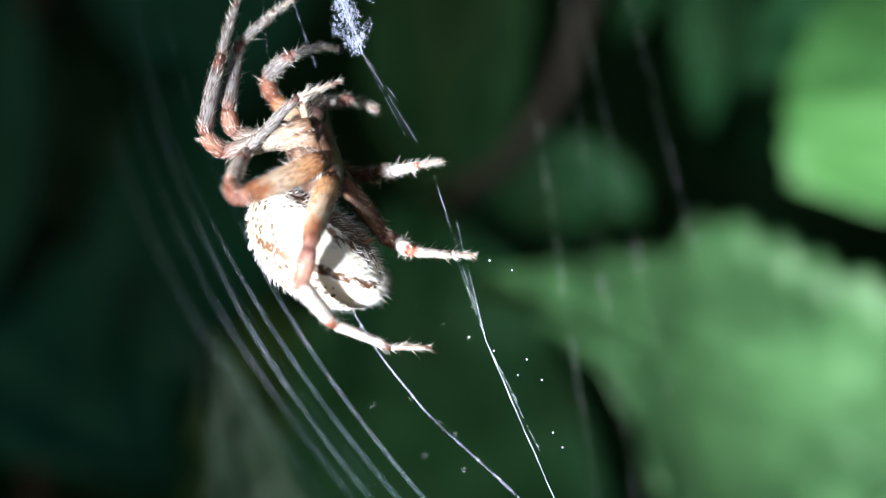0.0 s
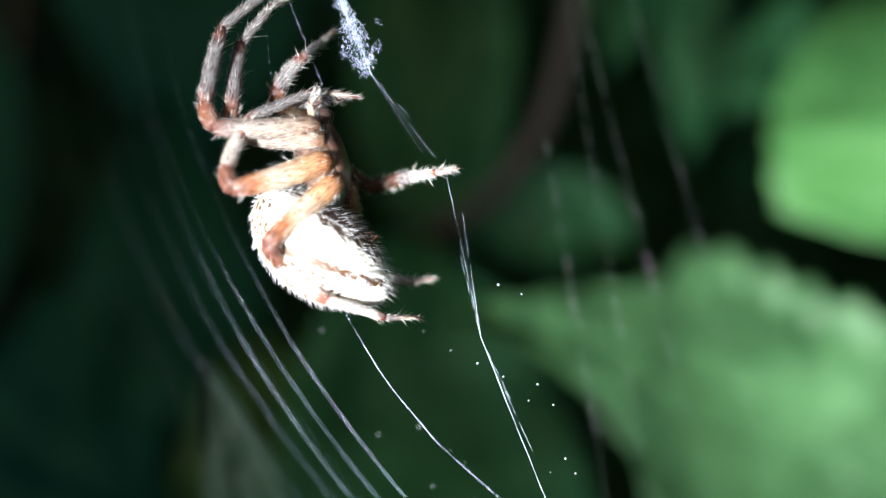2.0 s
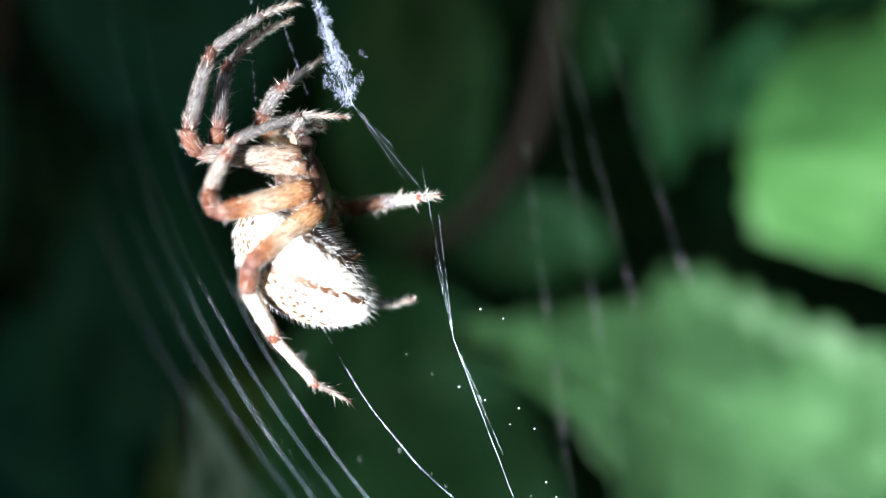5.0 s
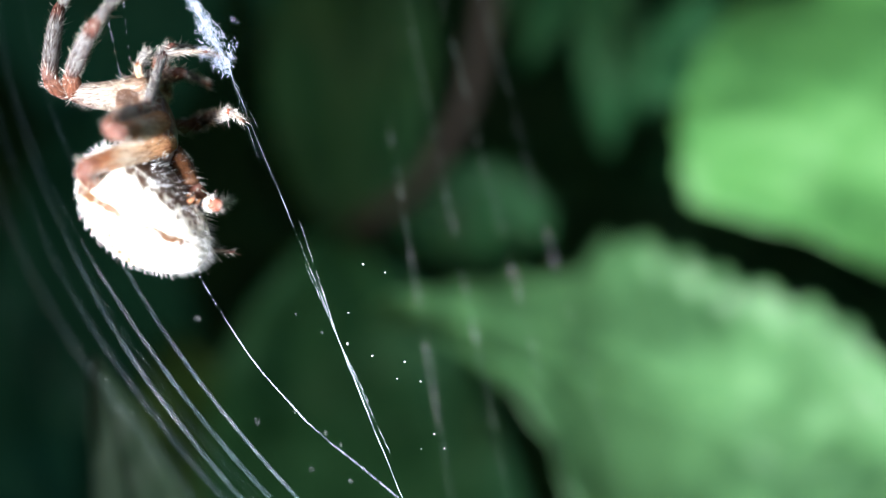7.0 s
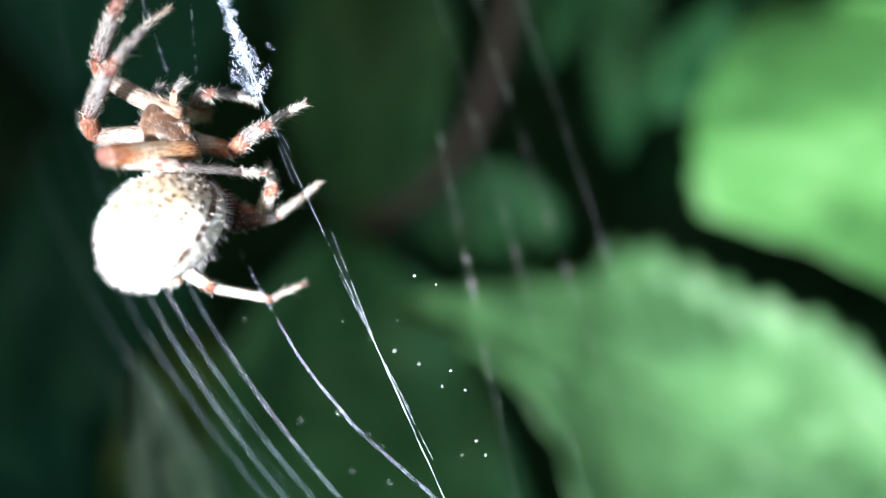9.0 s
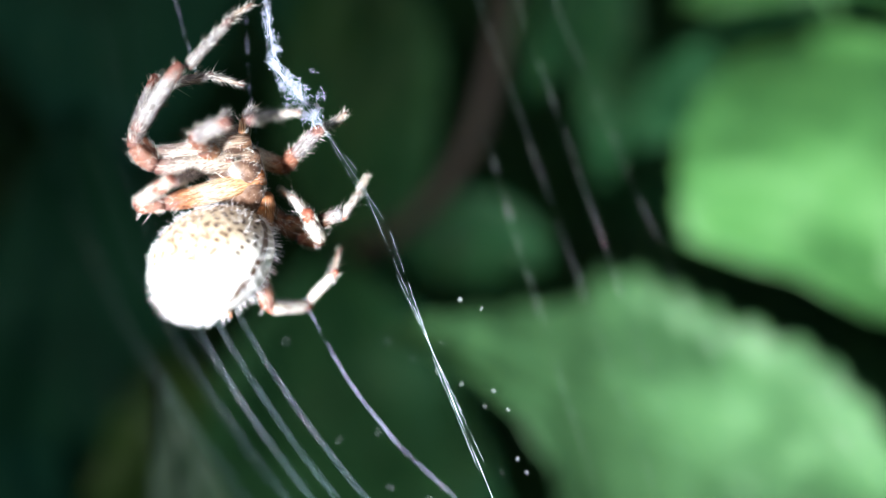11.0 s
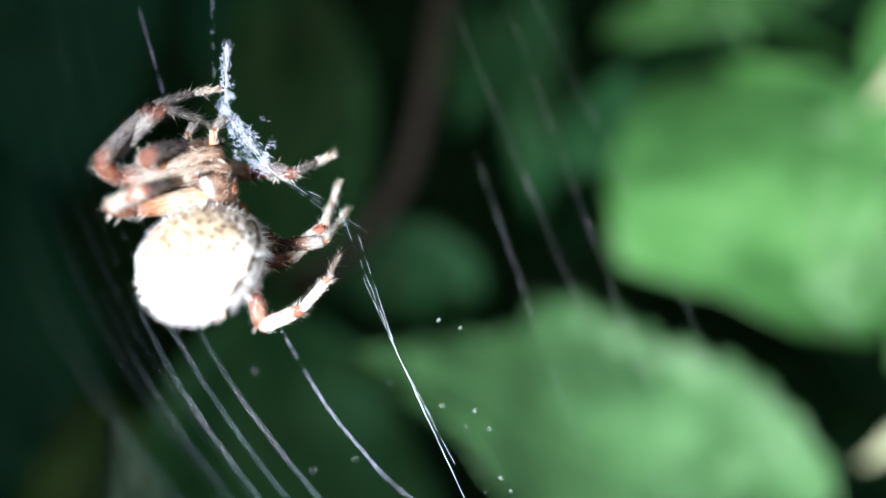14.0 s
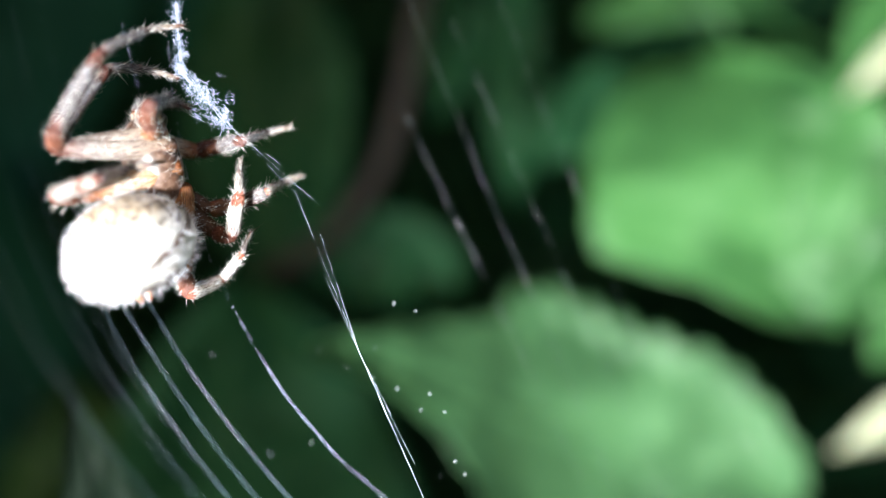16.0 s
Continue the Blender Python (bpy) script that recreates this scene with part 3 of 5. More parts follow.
FEMUR_GREY = banded("leg_femur_grey", [(0.0, (0.20, 0.105, 0.065)), (0.25, (0.27, 0.205, 0.165)), (0.7, (0.29, 0.25, 0.235)), (0.95, RUST)])
PATELLA = banded("leg_patella", [(0.0, RUST), (0.5, (0.22, 0.085, 0.052)), (1.0, RUST)])
WHITE, RED = (0.58, 0.54, 0.52), (0.26, 0.086, 0.058)
# far-side legs: brown skin with the body's shadow put into the colour
FEMUR_SHADED = banded("leg_femur_shaded", [(0.0, (0.17, 0.066, 0.026)), (0.5, (0.10, 0.042, 0.020)), (1.0, (0.085, 0.035, 0.018))])
TIBIA_SHADED = banded("leg_tibia_shaded", [(0.1, DARK), (0.5, (0.10, 0.05, 0.035)), (0.8, PALE)])
MIXED = (0.37, 0.33, 0.31)
TIBIA_MIXED = banded("leg_tibia_mixed", [(0.04, RED), (0.16, MIXED), (0.5, MIXED), (0.62, RED), (0.74, MIXED), (0.9, RED)])
TIBIA_WHITE = banded("leg_tibia_white", [(0.04, RED), (0.16, WHITE), (0.66, WHITE), (0.76, RED), (1.0, RED)])
META_WHITE = banded("leg_metatarsus_white", [(0.0, RED), (0.12, WHITE), (0.72, WHITE), (0.86, RED), (1.0, RED)])
TIBIA = banded("leg_tibia", [(0.05, RUST), (0.2, PALE), (0.7, PALE), (0.82, RUST), (1.0, RUST)])
META = banded("leg_metatarsus", [(0.0, RUST), (0.12, PALE), (0.72, PALE), (0.88, RUST), (1.0, DARK)])
TARSUS = banded("leg_tarsus", [(0.0, PALE), (0.5, (0.33, 0.27, 0.23)), (0.8, RUST), (1.0, DARK)])


def hair_material(name, colour):
    m, n, l, b = nodes_of(name)
    b.inputs["Base Color"].default_value = (*colour, 1)
    b.inputs["Roughness"].default_value = 0.35
    return m


HAIR_PALE = hair_material("bristle_pale", (0.78, 0.75, 0.70))
HAIR_WHITE = hair_material("bristle_white", (0.74, 0.72, 0.76))
HAIR_TAN = hair_material("bristle_tan", (0.30, 0.26, 0.25))
HAIR_DARK = hair_material("bristle_dark", (0.05, 0.03, 0.022))


def carapace_material(name, stops):
    m, n, l, b = nodes_of(name)
    co = n.new("ShaderNodeTexCoord")
    a = noise_node(n, 900.0, 5.0)
    l.new(co.outputs["Object"], a.inputs["Vector"])
    r = ramp(n, stops)
    l.new(a.outputs[0], r.inputs[0])
    l.new(r.outputs[0], b.inputs["Base Color"])
    b.inputs["Roughness"].default_value = 0.38
    bump_node(n, l, a.outputs[0], b, 0.6, 0.00015)
    return m


CARAPACE = carapace_material("carapace", [(0.3, (0.022, 0.011, 0.009)), (0.52, (0.070, 0.034, 0.021)), (0.75, (0.20, 0.13, 0.10))])
SHELL_DARK = carapace_material("shell_dark", [(0.3, (0.012, 0.008, 0.009)), (0.55, (0.045, 0.024, 0.02)), (0.78, (0.17, 0.10, 0.085))])
COXA = carapace_material("coxa_orange", [(0.3, (0.06, 0.022, 0.012)), (0.5, (0.18, 0.068, 0.030)), (0.75, (0.36, 0.21, 0.13))])


def abdomen_material():
    """Cream skin, brown specks towards the front, a dark patch on the belly and a dotted line on each flank."""
    m, n, l, b = nodes_of("abdomen_cream")
    co = n.new("ShaderNodeTexCoord")
    sep = n.new("ShaderNodeSeparateXYZ")
    l.new(co.outputs["Generated"], sep.inputs[0])
    big = noise_node(n, 260.0, 3.0)
    fine = noise_node(n, 1500.0, 5.0)
    vor = n.new("ShaderNodeTexVoronoi")
    vor.inputs["Scale"].default_value = 2150.0
    for q in (big, fine, vor):
        l.new(co.outputs["Object"], q.inputs["Vector"])
    base = ramp(n, [(0.3, (0.74, 0.68, 0.58)), (0.5, (0.82, 0.80, 0.75)), (0.8, (0.86, 0.85, 0.82))])
    l.new(big.outputs[0], base.inputs[0])

    def math2(op, x, y):
        k = n.new("ShaderNodeMath")
        k.operation = op
        for i, q in enumerate((x, y)):
            if isinstance(q, (int, float)):
                k.inputs[i].default_value = q
            else:
                l.new(q, k.inputs[i])
        return k.outputs[0]

    # specks: small cells, more of them towards the front end and the sides
    front = math2("MULTIPLY", math2("SUBTRACT", math2("ADD", math2("MULTIPLY", sep.outputs[1], 0.35), math2("MULTIPLY", sep.outputs[2], 0.75)), 0.455), 2.6)
    flank = math2("MULTIPLY", math2("SUBTRACT", math2("ABSOLUTE", math2("SUBTRACT", sep.outputs[0], 0.5), 0), 0.40), 1.6)
    amount = math2("MAXIMUM", math2("MULTIPLY", front, 1.5), flank)
    size = math2("MINIMUM", math2("MULTIPLY", amount, math2("ADD", big.outputs[0], 0.25)), 0.44)
    spot = math2("LESS_THAN", vor.outputs["Distance"], size)
    tan_zone = n.new("ShaderNodeMix")
    tan_zone.data_type = "RGBA"
    l.new(math2("MINIMUM", math2("MAXIMUM", math2("MULTIPLY", front, 1.3), 0.0), 0.8), tan_zone.inputs[0])
    l.new(base.outputs[0], tan_zone.inputs[6])
    tan_zone.inputs[7].default_value = (0.40, 0.27, 0.145, 1)
    specked = n.new("ShaderNodeMix")
    specked.data_type = "RGBA"
    l.new(math2("MULTIPLY", spot, 0.95), specked.inputs[0])
    l.new(tan_zone.outputs[2], specked.inputs[6])
    specked.inputs[7].default_value = (0.06, 0.025, 0.012, 1)
    # belly
    streak = noise_node(n, 2400.0, 4.0, 0.7)
    comb = n.new("ShaderNodeMapping")
    comb.inputs["Scale"].default_value = (1.0, 0.28, 1.0)
    l.new(co.outputs["Object"], comb.inputs["Vector"])
    l.new(comb.outputs[0], streak.inputs["Vector"])
    low = math2("SUBTRACT", 0.215, sep.outputs[2])
    belly = ramp(n, [(0.5, (0, 0, 0)), (0.56, (1, 1, 1))])
    l.new(math2("ADD", math2("MULTIPLY", low, 1.0), math2("MULTIPLY", streak.outputs[0], 0.9)), belly.inputs[0])
    dark = n.new("ShaderNodeMix")
    dark.data_type = "RGBA"
    l.new(belly.outputs[0], dark.inputs[0])
    l.new(specked.outputs[2], dark.inputs[6])
    dark.inputs[7].default_value = (0.075, 0.040, 0.026, 1)
    # dotted line along the flank
    line = math2("LESS_THAN", math2("ABSOLUTE", math2("SUBTRACT", sep.outputs[2], math2("ADD", math2("ADD", 0.225, math2("MULTIPLY", sep.outputs[1], 0.52)), math2("MULTIPLY", fine.outputs[0], 0.12))), 0), 0.046)
    dots = math2("GREATER_THAN", fine.outputs[0], 0.385)
    lined = n.new("ShaderNodeMix")
    lined.data_type = "RGBA"
    middle = math2("LESS_THAN", math2("ABSOLUTE", math2("SUBTRACT", sep.outputs[1], 0.42), 0), 0.36)
    l.new(math2("MULTIPLY", math2("MULTIPLY", line, middle), dots), lined.inputs[0])
    l.new(dark.outputs[2], lined.inputs[6])
    lined.inputs[7].default_value = (0.085, 0.036, 0.014, 1)
    l.new(lined.outputs[2], b.inputs["Base Color"])
    b.inputs["Roughness"].default_value = 0.5
    b.inputs["Subsurface Weight"].default_value = 0.1
    b.inputs["Subsurface Radius"].default_value = (0.001, 0.0007, 0.0005)
    bump_node(n, l, fine.outputs[0], b, 0.25, 0.0001)
    return m


ABDOMEN = abdomen_material()
EYE = hair_material("eye_black", (0.01, 0.008, 0.008))
EYE.node_tree.nodes["Principled BSDF"].inputs["Roughness"].default_value = 0.05


def spike(verts, faces, root, way, length, r):
    k = len(verts)
    way = Vector(way).normalized()
    s = way.orthogonal().normalized() * r
    t = way.cross(s)
    verts += [tuple(root + s), tuple(root - 0.5 * s + 0.87 * t), tuple(root - 0.5 * s - 0.87 * t), tuple(root + way * length)]
    faces += [(k, k + 1, k + 3), (k + 1, k + 2, k + 3), (k + 2, k, k + 3)]


def joint(name, length, r0, r1, bulge, skin, parent, seed, spines=5):
    """A leg joint along +Y, swollen and rounded, with fine hairs and a few spines."""
    rnd = random.Random(seed)
    n = 9
    pts, radii = [], []
    for i in range(n + 1):
        u = i / n
        pts.append((0, length * (u * 1.03 - 0.015), bulge * math.sin(math.pi * u)))
        ends = min(1.0, 0.74 + 2.6 * u) * min(1.0, 0.80 + 2.2 * (1 - u))
        radii.append((r0 * (1 - u) + r1 * u) * ends * (1 + 0.12 * math.sin(math.pi * u)))
    verts, faces = tube(pts, radii, 10)
    body = len(faces)
    for i in range(int(60 + 190 * length / 0.006)):
        u = rnd.random()
        a = rnd.uniform(0, 2 * math.pi)
        out = Vector((math.cos(a), 0, math.sin(a)))
        r = r0 * (1 - u) + r1 * u
        spike(verts, faces, Vector((0, length * u, bulge * math.sin(math.pi * u))) + out * r * 0.9, out + Vector((0, 1.3, 0)), rnd.uniform(0.3, 0.8) * 0.001, 0.0000105)
    for i in range(spines):
        u = (i + rnd.random()) / spines
        a = rnd.uniform(0, 2 * math.pi)
        out = Vector((math.cos(a), 0, math.sin(a)))
        spike(verts, faces, Vector((0, length * u, 0)) + out * r1 * 0.8, out + Vector((0, 0.9, 0)), rnd.uniform(0.8, 1.25) * 0.001, 0.00003)
    slots = [0] * body + [1 if (k // 3) % 5 < 3 else 2 for k in range(len(faces) - body)]
    return quick_mesh(name, verts, faces, [skin, HAIR_PALE, HAIR_DARK], parent, slots=slots)


spider = new("spider")
tagged(spider, "orange-brown orb weaver spider with a swollen cream abdomen on its web", "spider")


def blob(name, semi, material, parent, shape=None, label="", seg=40, rings=24):
    """A rounded body; shape(x, y, z) moves the points of the unit ball before it is scaled (mm)."""
    bm = bmesh.new()
    bmesh.ops.create_uvsphere(bm, u_segments=seg, v_segments=rings, radius=1.0, matrix=Matrix.Rotation(radians(90), 4, "X"))
    for v in bm.verts:
        p = v.co.copy()
        if shape:
            p = Vector(shape(*p))
        v.co = Vector((p.x * semi[0], p.y * semi[1], p.z * semi[2])) * 0.001
    return part(name, bm, material, parent, label)


def carapace_shape(x, y, z):
    narrow = 1.0 - 0.38 * max(0.0, y) ** 1.5
    top = z * (1.0 if z > 0 else 0.75) + (0.18 * max(0, y) if z > 0 else 0)
    groove = -0.12 * math.exp(-((x / 0.18) ** 2 + ((y + 0.15) / 0.3) ** 2)) if z > 0 else 0
    return x * narrow, y, top + groove


cephalothorax = blob("cephalothorax", (2.4, 3.4, 1.9), CARAPACE, spider, carapace_shape, "glossy orange-brown carapace")
blob("sternum", (1.8, 2.5, 0.8), CARAPACE, spider).location = (0, -0.0001, -0.00092)
for sx in (-1, 1):
    c = blob("chelicera", (0.58, 0.66, 1.1), SHELL_DARK, spider, None, "", 16, 12)
    c.location, c.rotation_euler = (sx * 0.00055, 0.0027, -0.0006), (radians(25), 0, 0)
    palp = new("pedipalp")
    palp.parent = spider
    palp.location = (sx * 0.0011, 0.0026, -0.0004)
    palp.rotation_euler = (radians(-8), 0, radians(-sx * 18))
    joint("palp_femur", 0.0013, 0.00026, 0.00024, 0.0001, FEMUR, palp, 5, 0)
    j = joint("palp_tibia", 0.0012, 0.00026, 0.0003, 0.0001, META, palp, 6, 3)
    j.location, j.rotation_euler = (0, 0.0013, 0), (radians(-50), 0, 0)
for ex, ey, ez, er in ((-0.22, 2.62, 0.72, 0.16), (0.22, 2.62, 0.72, 0.16), (-0.2, 2.75, 0.4, 0.15), (0.2, 2.75, 0.4, 0.15), (-0.85, 2.3, 0.5, 0.12), (0.85, 2.3, 0.5, 0.12), (-0.95, 2.2, 0.35, 0.12), (0.95, 2.2, 0.35, 0.12)):
    blob("eye", (er, er, er), EYE, spider, None, "", 12, 8).location = (ex * 0.001, ey * 0.001, ez * 0.001)


def carapace_hair():
    rnd = random.Random(4)
    verts, faces = [], []
    for i in range(700):
        d = Vector((rnd.gauss(0, 1), rnd.gauss(0, 1), rnd.gauss(0, 1))).normalized()
        x, y, z = carapace_shape(*d)
        p = Vector((x * 2.4, y * 3.4, z * 1.9)) * 0.001
        spike(verts, faces, p * 0.98, d + Vector((rnd.gauss(0, 0.3), 0.5, rnd.gauss(0, 0.3))), rnd.uniform(0.3, 0.7) * 0.001, 0.000014)
    quick_mesh("hair", verts, faces, HAIR_TAN, cephalothorax, "short pale hairs")["kind"] = "stuff"


carapace_hair()

SEMI = (4.3, 6.0, 3.7)


def abdomen_shape(x, y, z):
    wide = 1.0 + 0.10 * y * (1 - y * y)
    tail = 1.0 - 0.22 * max(0, -y - 0.35)
    flat = 0.82 if z < 0 else 1.0
    return x * wide * tail, y * (0.95 if y > 0 else 1.0), z * flat * tail + 0.05 * (1 - y * y)


abdomen = blob("abdomen", SEMI, ABDOMEN, spider, abdomen_shape, "swollen cream abdomen with brown specks", 64, 40)
for sx, sy, r in ((-0.5, 0, 0.42), (0.5, 0, 0.42), (-0.35, 0.75, 0.33), (0.35, 0.75, 0.33)):
    s = blob("spinneret", (r * 0.6, r * 0.6, 0.62), COXA, abdomen, lambda x, y, z: (x * (1 + 0.5 * z), y * (1 + 0.5 * z), z), "", 12, 8)
    s.location = (sx * 0.0007, (-2.6 + sy * 0.7) * 0.001, -0.0025)
    s.rotation_euler = (radians(-12), radians(sx * 14), 0)


def abdomen_hair():
    rnd = random.Random(9)
    verts, faces = [], []
    for i in range(1900):
        d = Vector((rnd.gauss(0, 1), rnd.gauss(0, 1), rnd.gauss(0, 1))).normalized()
        x, y, z = abdomen_shape(*d)
        p = Vector((x * SEMI[0], y * SEMI[1], z * SEMI[2])) * 0.001
        spike(verts, faces, p * 0.99, d + Vector((0, -0.9, 0)), rnd.uniform(0.5, 1.15) * (0.62 if d.z > 0.15 else 1.0) * 0.001, 0.000021)
    quick_mesh("bristles", verts, faces, [HAIR_WHITE, HAIR_DARK], abdomen, "short pale and dark bristles", slots=[1 if (k // 3) % 8 == 0 else 0 for k in range(len(faces))])["kind"] = "stuff"


abdomen_hair()

# hips (mm on the carapace) and the lengths of femur, patella, tibia, metatarsus and tarsus
LEGS = [
    ((1.5, 2.2, -0.6), (7.0, 1.9, 5.9, 4.4, 2.3)),
    ((1.9, 1.0, -0.7), (7.0, 1.9, 5.6, 3.6, 2.3)),
    ((1.9, -0.4, -0.7), (7.0, 1.9, 3.9, 5.2, 3.2)),
    ((1.5, -1.9, -0.8), (7.0, 2.6, 4.2, 4.4, 2.9)),
    ((-1.5, 2.2, -0.6), (5.2, 1.9, 3.6, 3.0, 1.8)),
    ((-1.9, 1.0, -0.7), (5.2, 1.9, 3.6, 3.0, 1.8)),
    ((-1.9, -0.4, -0.7), (5.2, 1.9, 3.6, 3.0, 1.8)),
    ((-1.5, -1.9, -0.8), (5.2, 1.9, 3.6, 3.0, 1.8)),
]
legs = []
for i, (hip, (lf, lp, lt, lm, la)) in enumerate(LEGS):
    leg = new("leg")
    leg.parent = spider
    out = Vector((hip[0], hip[1] * 0.55, 0)).normalized()
    coxa = blob("coxa", (0.82, 1.2, 0.82), COXA, leg, lambda x, y, z: (x * (1 - 0.15 * y), y, z * (1 + 0.1 * y)), "", 16, 12)
    coxa.matrix_basis = Matrix.Translation(Vector(hip) * 0.0005) @ Vector((0, 1, 0)).rotation_difference(out).to_matrix().to_4x4()
    grey = i in (0, 1, 4, 5)
    pieces = [
        joint("femur", lf * 0.001, 0.00088 if i in (2, 3) else 0.00052 if i == 6 else 0.00074, 0.00062, 0.00018, FEMUR_GREY if i in (0, 1) else FEMUR_SHADED if i in (6, 7) else FEMUR, leg, 10 + i, 3),
        joint("patella", lp * 0.001, 0.00062, 0.00056, 0.0001, FEMUR_SHADED if i == 6 else PATELLA, leg, 20 + i, 2),
        joint("tibia", lt * 0.001, 0.00056, 0.00044, 0.0001, TIBIA_SHADED if i == 6 else TIBIA_MIXED if i == 2 else TIBIA if grey else TIBIA_WHITE, leg, 30 + i, 8),
        joint("metatarsus", lm * 0.001, 0.00037, 0.00028, 0.00005, META if grey or i == 2 else META_WHITE, leg, 40 + i, 8),
        joint("tarsus", la * 0.001, 0.00026, 0.00011, 0.00003, TARSUS, leg, 50 + i, 3),
    ]
    legs.append((Vector(hip) * 0.001, pieces))


def swing(leg, *blocks):
    """Key a leg's joints. Rows: seconds, then azimuth and height (degrees, in the spider's own space) of each joint from hip to claw."""
    hip, pieces = leg
    keys = [[] for p in pieces]
    last = [None] * len(pieces)
    for row in (r for block in blocks for r in block):
        at = hip.copy()
        for k, piece in enumerate(pieces):
            az, up = radians(row[1 + 2 * k]), radians(row[2 + 2 * k])
            way = Vector((-math.sin(az) * math.cos(up), math.cos(az) * math.cos(up), math.sin(up)))
            if last[k] is None:
                q = Vector((0, 1, 0)).rotation_difference(way)
            else:
                q = last[k][0].rotation_difference(way) @ last[k][1]
            last[k] = (way, q)
            keys[k].append((row[0], Matrix.Translation(at) @ q.to_matrix().to_4x4()))
            at = at + way * LENGTHS[piece.name]
    for piece, rows in zip(pieces, keys):
        walk(piece, rows)


LENGTHS = {piece.name: l * 0.001 for (hip, pieces), (h, ls) in zip(legs, LEGS) for piece, l in zip(pieces, ls)}


def motions():
    walk(tuft, [
        (0.0, pose(-0.00740, 0.06377, 0.51166, 0, -21.3, 0)),
        (0.5, pose(-0.00762, 0.06415, 0.51156, 0, -21.3, 0)),
        (1.0, pose(-0.00740, 0.06437, 0.51200, 0, -21.3, 0)),
        (1.5, pose(-0.00722, 0.06423, 0.51212, 0, -21.3, 0)),
        (2.0, pose(-0.00717, 0.06406, 0.51206, 0, -21.0, 0)),
        (2.5, pose(-0.00733, 0.06409, 0.51203, 0, -20.6, 0)),
        (3.0, pose(-0.00736, 0.06400, 0.51183, 0, -20.2, 0)),
        (5.5, pose(-0.00730, 0.06349, 0.51146, 0, -18.4, 0)),
        (6.0, pose(-0.00742, 0.06359, 0.51096, 0, -18.0, 0)),
        (6.5, pose(-0.00741, 0.06345, 0.51134, 0, -17.7, 0)),
        (7.0, pose(-0.00705, 0.06360, 0.51080, 0, -25.8, 0)),
        (7.5, pose(-0.00752, 0.06365, 0.50978, 0, -23.2, 0)),
        (8.0, pose(-0.00691, 0.06297, 0.50955, 0, -27.6, 0)),
        (8.5, pose(-0.00707, 0.06184, 0.50927, 0, -26.0, 0)),
        (9.0, pose(-0.00904, 0.06125, 0.50957, 0, -21.4, 0)),
        (11.5, pose(-0.00843, 0.05825, 0.50963, 0, -42, 0)),
        (12.0, pose(-0.00830, 0.05860, 0.50952, 0, -41, 0)),
        (12.5, pose(-0.00887, 0.06023, 0.50953, 0, -34.7, 0)),
        (13.0, pose(-0.00925, 0.06129, 0.50914, 0, -34, 0)),
        (13.5, pose(-0.01157, 0.05967, 0.50951, 0, -8, 0)),
        (14.0, pose(-0.01059, 0.05904, 0.50778, 0, -36, 0)),
        (14.5, pose(-0.01031, 0.05857, 0.50794, 0, -37, 0)),
        (15.0, pose(-0.01053, 0.05825, 0.50878, 0, -40, 0)),
        (15.5, pose(-0.01000, 0.05876, 0.50925, 0, -40, 0)),
        (16.0, pose(-0.00997, 0.05876, 0.50952, 0, -41, 0)),
    ])
    walk(ribbon, [
        (0.0, pose(0, 0, 0.005)),
        (9.0, pose(0, 0, 0.005)),
        (11.5, pose(0, 0, 0.005, 0, 37.0, 0)),
        (12.0, pose(0, 0, 0.005, 0, 39.0, 0)),
        (12.5, pose(0, 0, 0.005, 0, 27.7, 0)),
        (13.0, pose(0, 0, 0.005, 0, 34.0, 0)),
        (13.5, pose(0, 0, 0.005, 0, 8.0, 0)),
        (14.0, pose(0, 0, 0.005, 0, 37.0, 0)),
        (14.5, pose(0, 0, 0.005, 0, 40.0, 0)),
        (15.0, pose(0, 0, 0.005, 0, 41.0, 0)),
        (15.5, pose(0, 0, 0.005, 0, 44.0, 0)),
        (16.0, pose(0, 0, 0.005, 0, 37.0, 0)),
    ])
